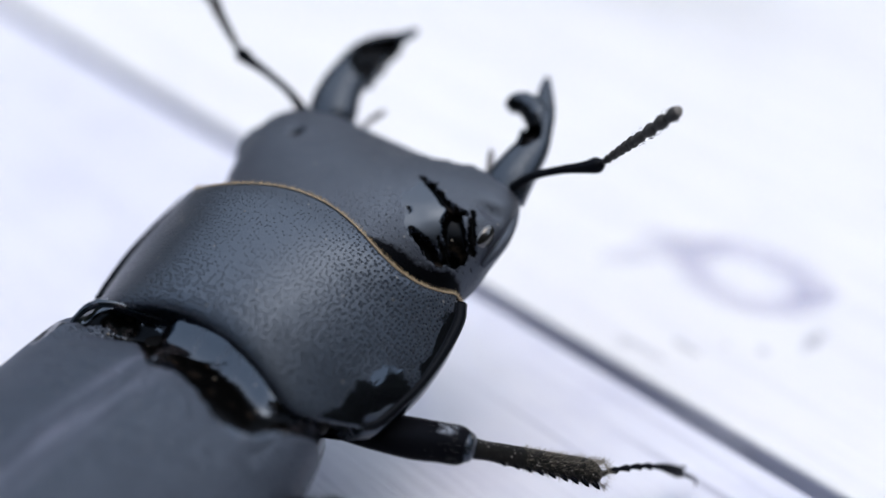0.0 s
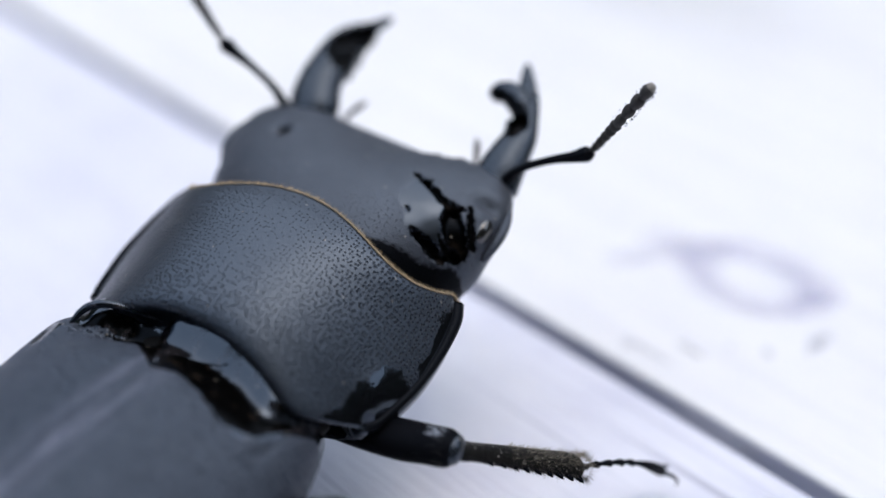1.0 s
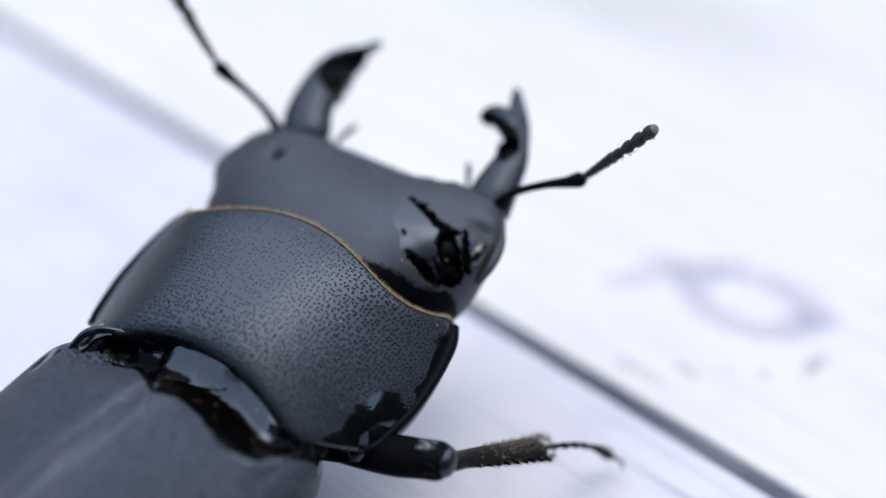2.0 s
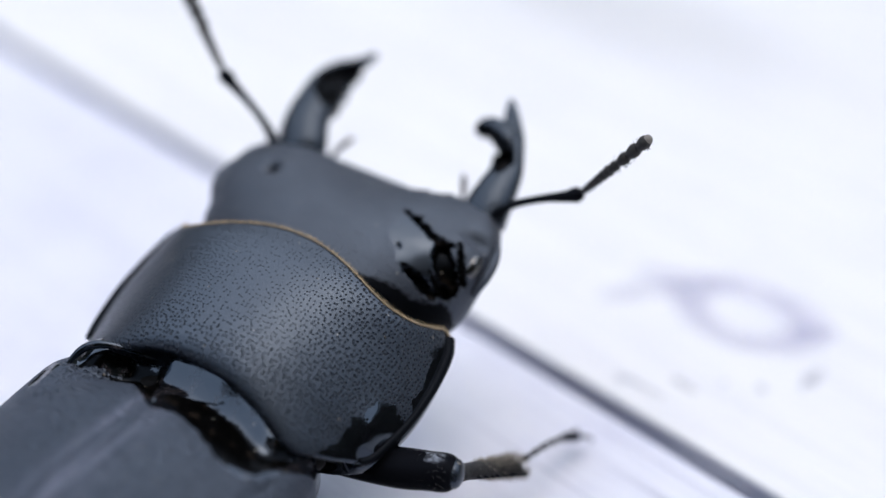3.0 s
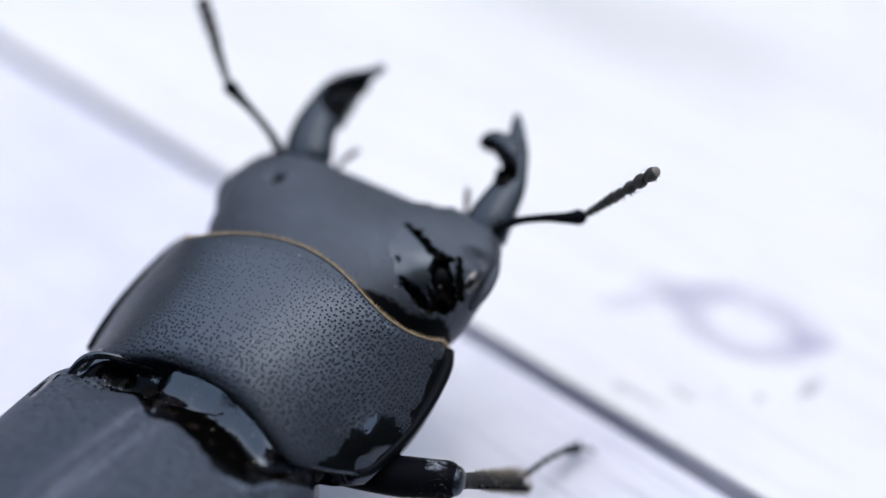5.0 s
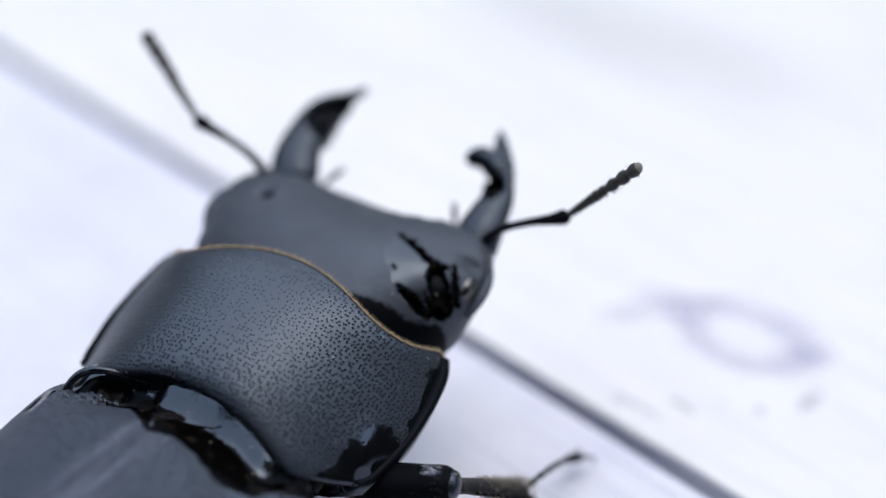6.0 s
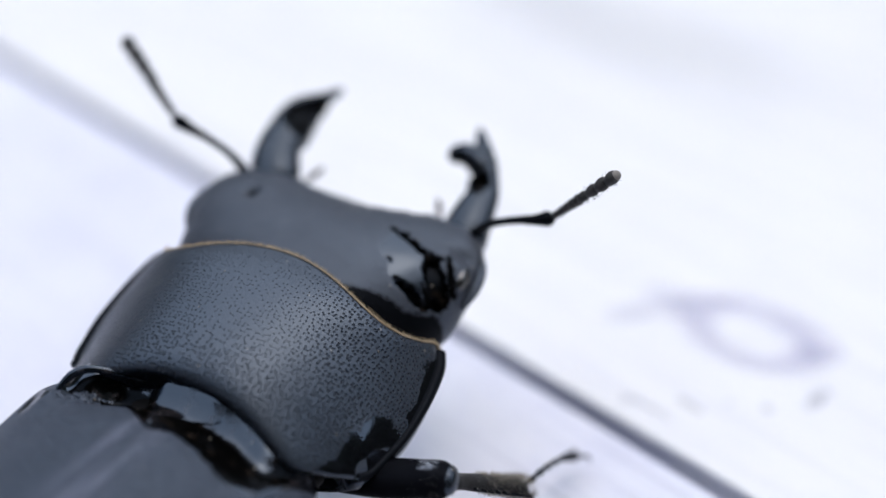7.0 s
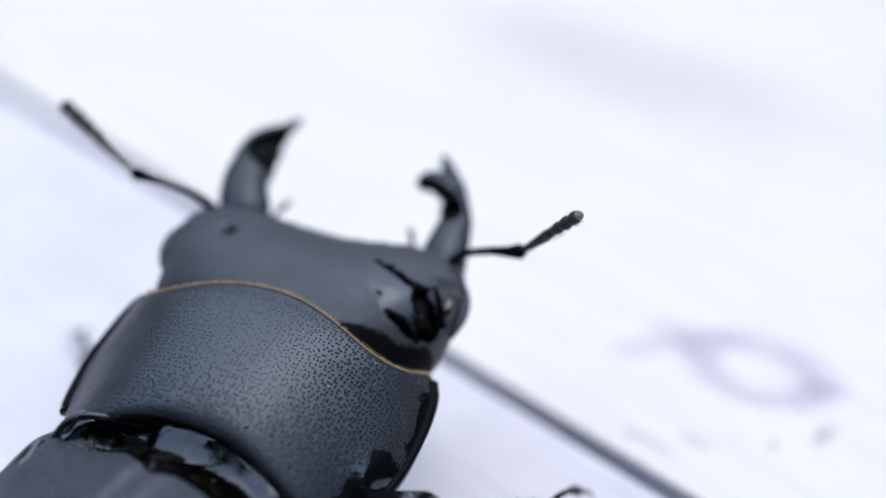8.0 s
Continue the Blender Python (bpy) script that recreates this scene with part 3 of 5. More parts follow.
def pronotum():
    bm = bmesh.new()
    ys = list(np.linspace(PRO_BACK, PRO_FRONT, 52))
    ss = np.linspace(-1, 1, 81)
    rings = []
    for y in ys:
        top = [pro_point(y, s) for s in ss]
        # a raised bead along the side, then the flank turned in below
        for k, grow in ((0, -1), (-1, 1)):
            top[k].x += grow * 0.10
            top[k].z += 0.06
        right = top[-1]
        under = []
        for q in np.linspace(0.06, 0.94, 18):
            a = math.pi * q
            under.append(Vector((right.x * math.cos(a) * (0.97 if 0.1 < q < 0.9 else 1.0), right.y, right.z - 0.15 - 2.3 * math.sin(a) ** 0.75)))
        rings.append(top + under)
    first = [Vector((p.x * 0.95, p.y - 0.05, p.z - 0.14)) for p in rings[0]]
    second = [Vector((p.x * 0.82, p.y + 0.25, p.z - 0.55)) for p in rings[0]]
    last = [Vector((p.x * 0.95, p.y + 0.04, p.z - 0.14)) for p in rings[-1]]
    last2 = [Vector((p.x * 0.86, p.y - 0.5, p.z - 0.5)) for p in rings[-1]]
    loft(bm, [second, first] + rings + [last, last2])
    ob = part("pronotum", bm, MAT_PRONOTUM, beetle, "satin black pronotum with fine punctures and polished corners")
    arcs = []
    for ring in [rings[0]] * 2 + rings + [rings[-1]] * 2:
        run = [0.0]
        for a, b in zip(ring, ring[1:]):
            run.append(run[-1] + math.hypot(b.x - a.x, b.z - a.z))
        arcs.extend(r - run[40] for r in run)
    arcs.extend([0.0] * (len(ob.data.vertices) - len(arcs)))
    ob.data.attributes.new("arc", "FLOAT", "POINT").data.foreach_set("value", arcs)
    # side beads
    for sign in (-1, 1):
        bm = bmesh.new()
        tube(bm, [(*(pro_point(y, sign) + Vector((-0.05, 0, 0.0))), 0.19 + (0.08 * max(0.0, min(1.0, y / 2.5)) if sign > 0 else 0.0)) for y in np.linspace(PRO_BACK + 0.6, PRO_FRONT, 16)], 8, 4)
        part("side_bead", bm, MAT_LEG, ob, "glossy raised edge")
    # golden fringe on the front margin
    bm = bmesh.new()
    edge = [pro_point(PRO_FRONT, s) for s in np.linspace(-0.97, 0.97, 60)]
    tube(bm, [(p.x, p.y + 0.04, p.z - 0.02, 0.05) for p in edge], 6, 2)
    part("fringe", bm, MAT_FRINGE, ob, "narrow golden brown fringe")
    rng = random.Random(2)
    bm = bmesh.new()
    for i in range(900):
        p = pro_point(PRO_FRONT, rng.uniform(-0.97, 0.97))
        d = Vector((rng.uniform(-0.4, 0.4), 1.0, rng.uniform(-0.1, 0.5))).normalized() * rng.uniform(0.12, 0.26)
        side = Vector((0.012, 0, 0))
        a = [bm.verts.new(p + side), bm.verts.new(p - side), bm.verts.new(p + Vector((0, 0, 0.02))), bm.verts.new(p + d)]
        for f in ((0, 1, 3), (1, 2, 3), (2, 0, 3)):
            bm.faces.new([a[k] for k in f])
    hairs = part("fringe_hairs", bm, MAT_HAIR, ob, "short golden hairs")
    tagged(hairs, kind="stuff")
    return ob


# ---- head, built round its pivot at the neck
PIVOT = Vector((0, 4.5, 0))
#        y, half width, crown, side height, depth below, fullness of the crown
HEAD = [(1.6, 5.0, 1.5, -1.8, 1.4, 1.2), (2.6, 5.4, 2.1, -1.6, 1.5, 1.1), (3.4, 5.7, 2.3, -1.5, 1.6, 1.05), (4.2, 6.0, 2.28, -1.3, 1.8, 1.0), (5.2, 6.45, 2.12, -0.9, 2.2, 0.85), (6.2, 6.65, 1.95, -0.4, 2.4, 0.7), (7.2, 6.72, 1.75, -0.25, 2.3, 0.62),
        (8.2, 6.6, 1.48, -0.2, 2.1, 0.55), (9.0, 6.3, 1.15, -0.25, 1.9, 0.55), (9.6, 5.85, 0.75, -0.35, 1.6, 0.55), (10.0, 5.4, 0.25, -0.5, 1.2, 0.55), (10.15, 4.9, -0.25, -0.6, 0.8, 0.6)]


# furrows of the head, carved and painted dark, from the brow down to the eye, and the polished, darkened collar: x, y,
# half width
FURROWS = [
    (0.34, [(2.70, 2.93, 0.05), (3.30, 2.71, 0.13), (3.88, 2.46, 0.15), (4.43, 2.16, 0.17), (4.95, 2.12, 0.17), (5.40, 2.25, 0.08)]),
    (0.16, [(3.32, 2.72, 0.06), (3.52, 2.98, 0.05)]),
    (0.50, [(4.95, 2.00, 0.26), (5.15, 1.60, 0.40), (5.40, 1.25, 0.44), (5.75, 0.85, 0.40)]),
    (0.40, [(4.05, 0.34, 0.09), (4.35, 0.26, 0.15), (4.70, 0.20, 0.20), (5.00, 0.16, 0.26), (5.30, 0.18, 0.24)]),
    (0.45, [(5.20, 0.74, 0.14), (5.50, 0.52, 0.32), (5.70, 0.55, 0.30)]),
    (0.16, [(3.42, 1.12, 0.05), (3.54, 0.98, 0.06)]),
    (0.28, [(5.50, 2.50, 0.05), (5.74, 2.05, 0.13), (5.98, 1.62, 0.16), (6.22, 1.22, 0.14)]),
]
COLLAR = [(-6.5, 0.1), (-5.0, -0.45), (-3.6, -0.85), (-1.5, -2.2), (0.5, -2.2), (1.2, -1.9), (2.0, -1.25), (2.71, -0.92), (3.73, -0.60), (4.21, -0.52), (4.79, -0.50), (5.34, -0.2), (6.0, 0.2), (6.8, 0.0)]


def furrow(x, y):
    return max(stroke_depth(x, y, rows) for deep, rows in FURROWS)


def shade_depth(x, y, z):
    """Above nought where the furrows are painted dark (head space)."""
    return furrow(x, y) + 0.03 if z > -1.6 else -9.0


def collar(x, y, z):
    """Above nought on the polished collar at the neck, where shade is painted in."""
    return float(np.interp(x, *zip(*COLLAR))) - y


def boss(x, y, z):
    """Above nought on the smooth boss between the furrows."""
    left = float(np.interp(y, (0.2, 0.6, 1.0, 1.55, 2.6), (3.97, 3.55, 3.3, 2.75, 2.95)))
    return min(x - left, 2.75 - 0.45 * (x - 3.3) - y, y - 0.1, 5.9 - x)


def head_point(y, s):
    hw, crown, zm, low, full = curve(HEAD, y)
    q = s * math.pi / 2
    x = hw * math.sin(q)
    if x < 0:
        x -= 0.42 * math.exp(-((y - 4.5) / 0.8) ** 2) * math.sin(q) ** 6
    z = zm + (crown - zm) * max(math.cos(q), 0) ** full
    # a blunt bump, and the hollow of the brow
    z += 0.10 * math.exp(-((x + 3.7) ** 2 / 0.12 + (y - 7.7) ** 2 / 0.16)) - 0.6 * math.exp(-((x + 4.0) ** 2 / 0.06 + (y - 7.35) ** 2 / 0.09))
    z -= 0.40 * math.exp(-(x * x / 7.0 + (y - 8.9) ** 2 / 1.6))
    z += 0.06 * math.exp(-((x - 4.3) ** 2 / 0.9 + (y - 6.1) ** 2 / 0.9))
    for deep, rows in FURROWS:
        z -= deep * step(stroke_depth(x, y - PIVOT.y, rows), -0.06, 0.14)
    z -= 0.28 * math.exp(-((x - 6.0) ** 2 / 0.30 + (y - 7.55) ** 2 / 0.12))
    z -= 0.34 * max(0.0, 4.5 - y) ** 1.4 * min(max((abs(x) - 3.3) / 1.6, 0.0), 1.0)
    front = max(0.0, (y - 8.0) / 2.0) ** 2
    y += 0.05 * front * (math.sin(x * 6.0) + 0.7 * math.sin(x * 13.0 + 1.0))
    return Vector((x, y - front * 0.55 * max(0, 1 - (x / 3.6) ** 2), z)) - PIVOT


HEAD_ACROSS = list(np.linspace(-1, 0.2, 60)) + list(np.linspace(0.212, 0.8, 110)) + list(np.linspace(0.81, 1, 20))


def head():
    bm = bmesh.new()
    rings = []
    for y in np.linspace(1.6, 10.15, 150):
        hw, crown, zm, low, full = curve(HEAD, y)
        top = [head_point(y, s) for s in HEAD_ACROSS]
        under = [Vector((top[-1].x * math.cos(a), top[-1].y, top[-1].z - low * math.sin(a) ** 0.8)) for a in (math.pi * k / 18 for k in range(1, 18))]
        rings.append(top + under)
    loft(bm, rings)
    ob = part("head", bm, MAT_HEAD, beetle, "broad flat satin black head with a hollow front")
    store(ob, "shade_depth", shade_depth)
    store(ob, "boss", boss)
    store(ob, "collar", collar)
    for sign in (-1, 1):
        bm = bmesh.new()
        ball(bm, (sign * 6.22, 2.12, 0.32 if sign > 0 else 0.10), (0.38, 0.70, 0.56), 28, 20)
        part("eye", bm, MAT_EYE, ob, "glossy dark compound eye")
        # ridge that runs over the eye
        bm = bmesh.new()
        tube(bm, [(sign * 6.62, 1.2, -0.25, 0.12), (sign * 6.82, 1.9, 0.05, 0.22), (sign * 6.82, 2.7, 0.15, 0.24), (sign * 6.6, 3.5, 0.1, 0.2), (sign * 6.2, 4.3, 0.0, 0.1)], 10, 6, 0.8)
        ridge = part("eye_ridge", bm, MAT_HEAD, ob)
        for mark in ("shade_depth", "boss", "collar"):
            store(ridge, mark, unmarked)
        bm = bmesh.new()
        tube(bm, [(sign * 5.42, 2.12, 0.72, 0.05), (sign * 5.72, 1.72, 0.66, 0.07), (sign * 5.98, 1.36, 0.46, 0.07), (sign * 6.20, 1.05, 0.22, 0.05)], 8, 6)
        part("eye_rim", bm, MAT_LEG, ob, "thin glossy rim beside the eye")
    # lip between the jaws, and the feelers of the mouth
    bm = bmesh.new()
    tube(bm, [(-1.6, 4.75, -0.7, 0.25), (-0.6, 4.95, -0.75, 0.4), (0.6, 4.95, -0.75, 0.4), (1.6, 4.75, -0.7, 0.25)], 10, 5, 0.5)
    store(part("lip", bm, MAT_JAW, ob), "shade_depth", unmarked)
    for sign in (-1, 1):
        bm = bmesh.new()
        tube(bm, [(sign * 3.5, 5.6, -1.2, 0.13), (sign * 3.4, 6.4, -0.95, 0.12), (sign * 3.1, 7.1, -0.8, 0.15), (sign * 2.9, 7.4, -0.75, 0.06)], 8, 5)
        part("palp", bm, MAT_PALP, ob, "small pale brown mouth feeler")
    return ob


# each jaw: rows of centre x, y, z and half width; its hollow as a stroke; its tooth
JAWS = {
    1: ([(5.15, 4.9, -0.25, 1.10), (5.14, 5.7, 0.0, 1.03), (5.14, 6.6, 0.15, 0.91), (5.12, 7.4, 0.25, 0.78), (4.85, 8.3, 0.35, 0.70), (4.62, 9.1, 0.40, 0.58), (4.28, 9.8, 0.40, 0.50), (4.00, 10.4, 0.40, 0.38), (3.68, 11.0, 0.40, 0.26), (3.45, 11.45, 0.40, 0.12)],
        [(4.90, 7.25, 0.26), (4.88, 7.8, 0.46), (4.62, 8.35, 0.40), (3.95, 8.75, 0.28), (3.15, 9.00, 0.32)],
        [(4.80, 8.4, 0.30, 0.45), (4.45, 9.0, 0.42, 0.60), (3.95, 9.32, 0.50, 0.58), (3.45, 9.42, 0.52, 0.52), (3.15, 9.25, 0.48, 0.46), (3.08, 8.98, 0.42, 0.30)]),
    -1: ([(4.40, 4.9, -0.25, 1.15), (4.45, 5.5, 0.0, 1.18), (4.80, 6.3, 0.15, 1.14), (5.02, 7.2, 0.25, 1.08), (5.03, 8.1, 0.35, 1.07), (5.08, 9.0, 0.40, 1.01), (5.12, 9.65, 0.40, 0.82), (4.97, 10.2, 0.40, 0.62), (4.56, 10.75, 0.40, 0.42), (4.25, 11.2, 0.40, 0.31), (4.00, 11.75, 0.40, 0.20)],
         [(4.35, 8.0, 0.40), (4.70, 8.5, 0.66), (4.85, 9.0, 0.78), (4.75, 9.6, 0.55), (4.55, 10.2, 0.34), (4.35, 10.7, 0.18)],
         [(4.90, 8.4, 0.20, 0.42), (4.55, 8.8, 0.25, 0.40), (4.25, 9.1, 0.30, 0.30), (4.10, 9.35, 0.30, 0.14)]),
}


def jaw(sign, parent):
    """A forked jaw: a stout curved arm scooped out on its upper inner side, a pointed tip, and a blunt inner tooth."""
    arm, hollow, tooth = JAWS[sign]

    def scooped(x, y, z):
        return stroke_depth(sign * x, y, hollow) if z > 0.0 else -9.0

    bm = bmesh.new()
    tube(bm, [(sign * x, y, z, r) for x, y, z, r in arm], 40, 10, 0.72)
    for v in bm.verts:
        v.co.z -= 0.62 * step(scooped(*v.co), -0.12, 0.30)
    ob = part("jaw", bm, MAT_JAW, parent, "glossy black forked jaw with a dark hollow on its inner side")
    # painted shade fills the scoop
    store(ob, "shade_depth", lambda x, y, z: stroke_depth(sign * x, y, hollow) if z > -0.6 else -9.0)
    bm = bmesh.new()
    tube(bm, [(sign * x, y, z, r) for x, y, z, r in tooth], 16, 8)
    ob = part("jaw_tooth", bm, MAT_JAW, parent, "blunt inner tooth")
    # painted shade runs on over the tooth
    store(ob, "shade_depth", lambda x, y, z: stroke_depth(sign * x, y, hollow) - 0.05)
    return ob


pronotum()
head_part = head()
for side in (-1, 1):
    jaw(side, head_part)


# ---- wing cases; the rear body lies level while the pronotum is raised
REAR = Matrix.Translation((0, -5 * MM, 0)) @ Matrix.Rotation(radians(-13), 4, "X") @ Matrix.Translation((0, 5 * MM, 0))


def rear(ob):
    ob.matrix_basis = REAR @ ob.matrix_basis
    return ob


#       y, half width, height at the suture, height of the margin, fullness of the section
ELY = [(-2.4, 4.5, 1.3, -1.2, 0.5), (-2.9, 4.95, 1.9, -1.1, 0.46), (-3.4, 5.2, 2.55, -1.0, 0.45), (-3.9, 5.4, 2.36, -1.0, 0.45), (-4.25, 5.55, 2.10, -1.0, 0.47), (-4.55, 5.7, 1.80, -1.0, 0.5), (-4.85, 5.85, 1.62, -1.0, 0.52), (-5.2, 5.98, 1.74, -1.0, 0.54), (-5.9, 6.2, 2.10, -1.0, 0.58),
       (-6.4, 6.32, 2.36, -1.0, 0.66), (-6.9, 6.42, 2.57, -1.0, 0.75), (-7.6, 6.5, 2.70, -0.9, 0.86), (-9.0, 6.5, 2.78, -0.6, 1.05), (-14.0, 6.7, 2.8, -0.6, 1.0), (-17.0, 6.5, 2.5, -0.6, 0.95),
       (-20.0, 5.8, 1.9, -0.7, 0.9), (-22.2, 4.3, 1.0, -0.8, 0.9), (-23.9, 0.9, -0.5, -1.0, 0.9)]
ELY_ROWS = [(-y, *rest) for y, *rest in ELY]


def ely_point(y, s):
    hw, h, zm, full = curve(ELY_ROWS, -y)
    q = s * math.pi / 2
    x = hw * math.sin(q)
    z = zm + (h - zm) * max(math.cos(q), 0) ** full
    # low ridge along the suture, raised shoulders, and a small pinch behind each shoulder
    z += 0.04 * math.exp(-x * x / 0.05) * min(max((-y - 6.6) / 0.8, 0.0), 1.0)
    ax = abs(x)
    z += (0.5 if x < 0 else 0.3) * math.exp(-((ax - 5.0) ** 2 / 1.6 + (y + (5.2 if x < 0 else 5.8)) ** 2 / (2.6 if x < 0 else 1.5)))
    drop = min(max((x - 3.5) / 1.6, 0.0), 1.0)
    z -= 0.25 * drop * drop * (3.0 - 2.0 * drop) * min(max((y + 5.3) / 1.2, 0.0), 1.0) * min(max((5.9 - x) / 0.8, 0.0), 1.0)
    z -= 0.12 * math.exp(-((ax - 5.15) ** 2 / 0.05 + (y + 6.9) ** 2 / 0.5))
    # towards the near shoulder the collar sinks
    z -= 0.28 * step(x, 0.8, 3.0) * step(y, -5.0, -4.2)
    # towards the far shoulder the collar before the groove is lowered to turn it black
    z -= 0.80 * step(y, -5.5, -4.2) * step(-x, 1.1, 1.8) * (1.0 - step(-x, 2.6, 4.0))
    # the groove bends back towards the shoulders and fades behind them
    ease = min(max((ax - 3.6) / 2.2, 0.0), 1.0)
    bend = -0.07 * min(ax, 4.3) ** 2 + 1.2 * ease * ease * (3.0 - 2.0 * ease)
    return Vector((x, y + bend * math.exp(-((y + 5.0) / 3.2) ** 2), z))


# front border of the dull disc: x, y
DISC = [(-5.6, -4.6), (-4.9, -5.9), (-4.3, -5.7), (-3.7, -5.4), (-2.8, -5.35), (-2.0, -5.55), (-1.07, -6.15), (-0.08, -6.85), (0.1, -6.85), (0.49, -6.65), (1.0, -6.5), (1.85, -6.65), (2.57, -6.9),
        (3.57, -7.45), (4.28, -7.5), (4.88, -7.1), (5.25, -6.2), (5.6, -5.0)]


# strokes of painted shade before the discs, and the gap left pale in the far one: x, y, half width
FAR_SHADE = [(-4.35, -5.75, 0.10), (-3.9, -5.40, 0.28), (-3.2, -5.00, 0.42), (-2.5, -4.80, 0.58), (-1.9, -4.90, 0.62), (-1.4, -5.30, 0.42), (-0.95, -5.80, 0.26), (-0.5, -6.35, 0.12)]
NEAR_SHADE = [(-0.35, -6.1, 0.12), (0.1, -5.6, 0.42), (0.6, -5.5, 0.66), (1.5, -5.75, 0.82), (2.5, -6.0, 0.85), (3.45, -6.4, 0.95), (4.15, -6.4, 0.80), (4.6, -5.75, 0.50), (4.5, -5.1, 0.28), (4.15, -4.75, 0.14)]
FAR_GAP = [(-3.98, -5.76, 0.08), (-3.56, -5.42, 0.15), (-3.1, -5.02, 0.13), (-2.94, -4.86, 0.06)]


def wing_case(sign):
    bm = bmesh.new()
    rings = []
    ys = list(np.linspace(-2.4, -8.4, 68)) + list(np.linspace(-8.8, -23.9, 40))
    for y in ys:
        top = [ely_point(y, sign * s) for s in np.concatenate([[0.0003, 0.001, 0.0025], np.linspace(0.006, 0.04, 4), np.linspace(0.06, 1.0, 48)])]
        inner = [Vector((p.x * 0.96, p.y, p.z - 0.30)) for p in reversed(top)]
        rings.append(top + inner)
    loft(bm, rings)
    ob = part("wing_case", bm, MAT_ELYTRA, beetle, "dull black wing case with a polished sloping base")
    xs, ys = zip(*DISC)
    store(ob, "base", lambda x, y, z: y - float(np.interp(x, xs, ys)) if abs(x) < 5.6 else -0.5)
    store(ob, "shade_depth", lambda x, y, z: min(max(stroke_depth(x, y, FAR_SHADE), stroke_depth(x, y, NEAR_SHADE)), -stroke_depth(x, y, FAR_GAP)))
    return rear(ob)


def rear_body():
    for sign in (-1, 1):
        wing_case(sign)
    # the small shield drapes over the bases of both, its tail bent along the seam
    bm = bmesh.new()
    rings = []
    for y, mid, half in ((-3.2, 0.9, 2.2), (-3.6, 0.8, 2.15), (-4.0, 0.6, 2.0), (-4.35, 0.5, 1.8), (-4.75, 0.15, 1.35), (-5.0, -0.3, 0.8), (-5.2, -0.58, 0.40), (-5.4, -0.64, 0.24), (-5.7, -0.58, 0.17), (-6.1, -0.36, 0.12), (-6.6, -0.08, 0.05)):
        top, low = [], []
        for u in np.linspace(-1, 1, 13):
            x = mid + half * u
            p = ely_point(y + 0.07 * x * x, x / 5.6 * 2 / math.pi)
            top.append(p + Vector((0, 0, 0.055 * (1.0 - u * u) ** 1.5 - 0.006)))
            low.append(p - Vector((0, 0, 0.06)))
        rings.append(top + low[::-1])
    loft(bm, rings)
    ob = rear(part("scutellum", bm, MAT_ELYTRA, beetle, "small glossy shield between the wing cases"))
    store(ob, "base", lambda x, y, z: 1.0)
    store(ob, "shade_depth", unmarked)
    # raised rim of the far wing case along the pronotum
    bm = bmesh.new()
    tube(bm, [(-4.80, -6.15, 1.50, 0.05), (-4.74, -5.75, 1.72, 0.12), (-4.52, -5.35, 2.02, 0.16), (-4.05, -5.08, 2.26, 0.17), (-3.4, -4.75, 2.24, 0.13), (-2.8, -4.45, 2.02, 0.09), (-2.1, -4.12, 1.80, 0.07), (-1.4, -3.9, 1.8, 0.04)], 12, 8)
    ob = rear(part("basal_rim", bm, MAT_ELYTRA, beetle, "thin glossy rim at the wing case base"))
    store(ob, "base", lambda x, y, z: 1.0)
    store(ob, "shade_depth", unmarked)
    # trunk and belly
    bm = bmesh.new()
    rows = [(-22.6, 0.8, 0.8), (-20.5, 4.0, 1.8), (-17.0, 5.9, 2.2), (-12.0, 6.5, 2.8), (-8.0, 6.2, 3.1), (-5.6, 5.4, 2.9), (-4.6, 4.4, 2.4), (-3.0, 4.2, 2.2)]
    rings = []
    for y in np.linspace(-22.6, -3.0, 36):
        w, d = curve(rows, y)
        rings.append([(w * math.cos(a), y, -0.7 + (d if math.sin(a) < 0 else 1.2) * math.sin(a)) for a in (2 * math.pi * k / 28 for k in range(28))])
    loft(bm, rings)
    rear(part("belly", bm, MAT_UNDER, beetle, "black segmented belly"))
    # soft joint skin behind the pronotum
    bm = bmesh.new()
    ring = []
    for y, k in ((-2.8, 0.80), (-3.6, 0.86), (-4.4, 0.84), (-5.2, 0.74)):
        ring.append([(6.3 * k * math.cos(a), y, -0.4 + (1.9 if math.sin(a) > 0 else 2.0) * k * math.sin(a)) for a in (2 * math.pi * j / 32 for j in range(32))])
    loft(bm, ring)
    part("joint_skin", bm, MAT_MEMBRANE, beetle, "brownish glossy skin behind the pronotum")


rear_body()


# ---- feelers: a long curved first joint, then a row of beads with a velvet club
def scape(bow):
    bm = bmesh.new()
    tube(bm, [(0, -0.25, -0.05, 0.34), (0, 0.5, 0.55 * bow, 0.25), (0, 1.5, bow, 0.18), (0, 2.7, 0.7 * bow, 0.18), (0, 3.6, 0.2 * bow, 0.25), (0, 4.15, 0, 0.34), (0, 4.45, 0, 0.16)], 12, 6)
    return part("feeler_base", bm, MAT_LEG, beetle, "long glossy black first joint of a feeler")


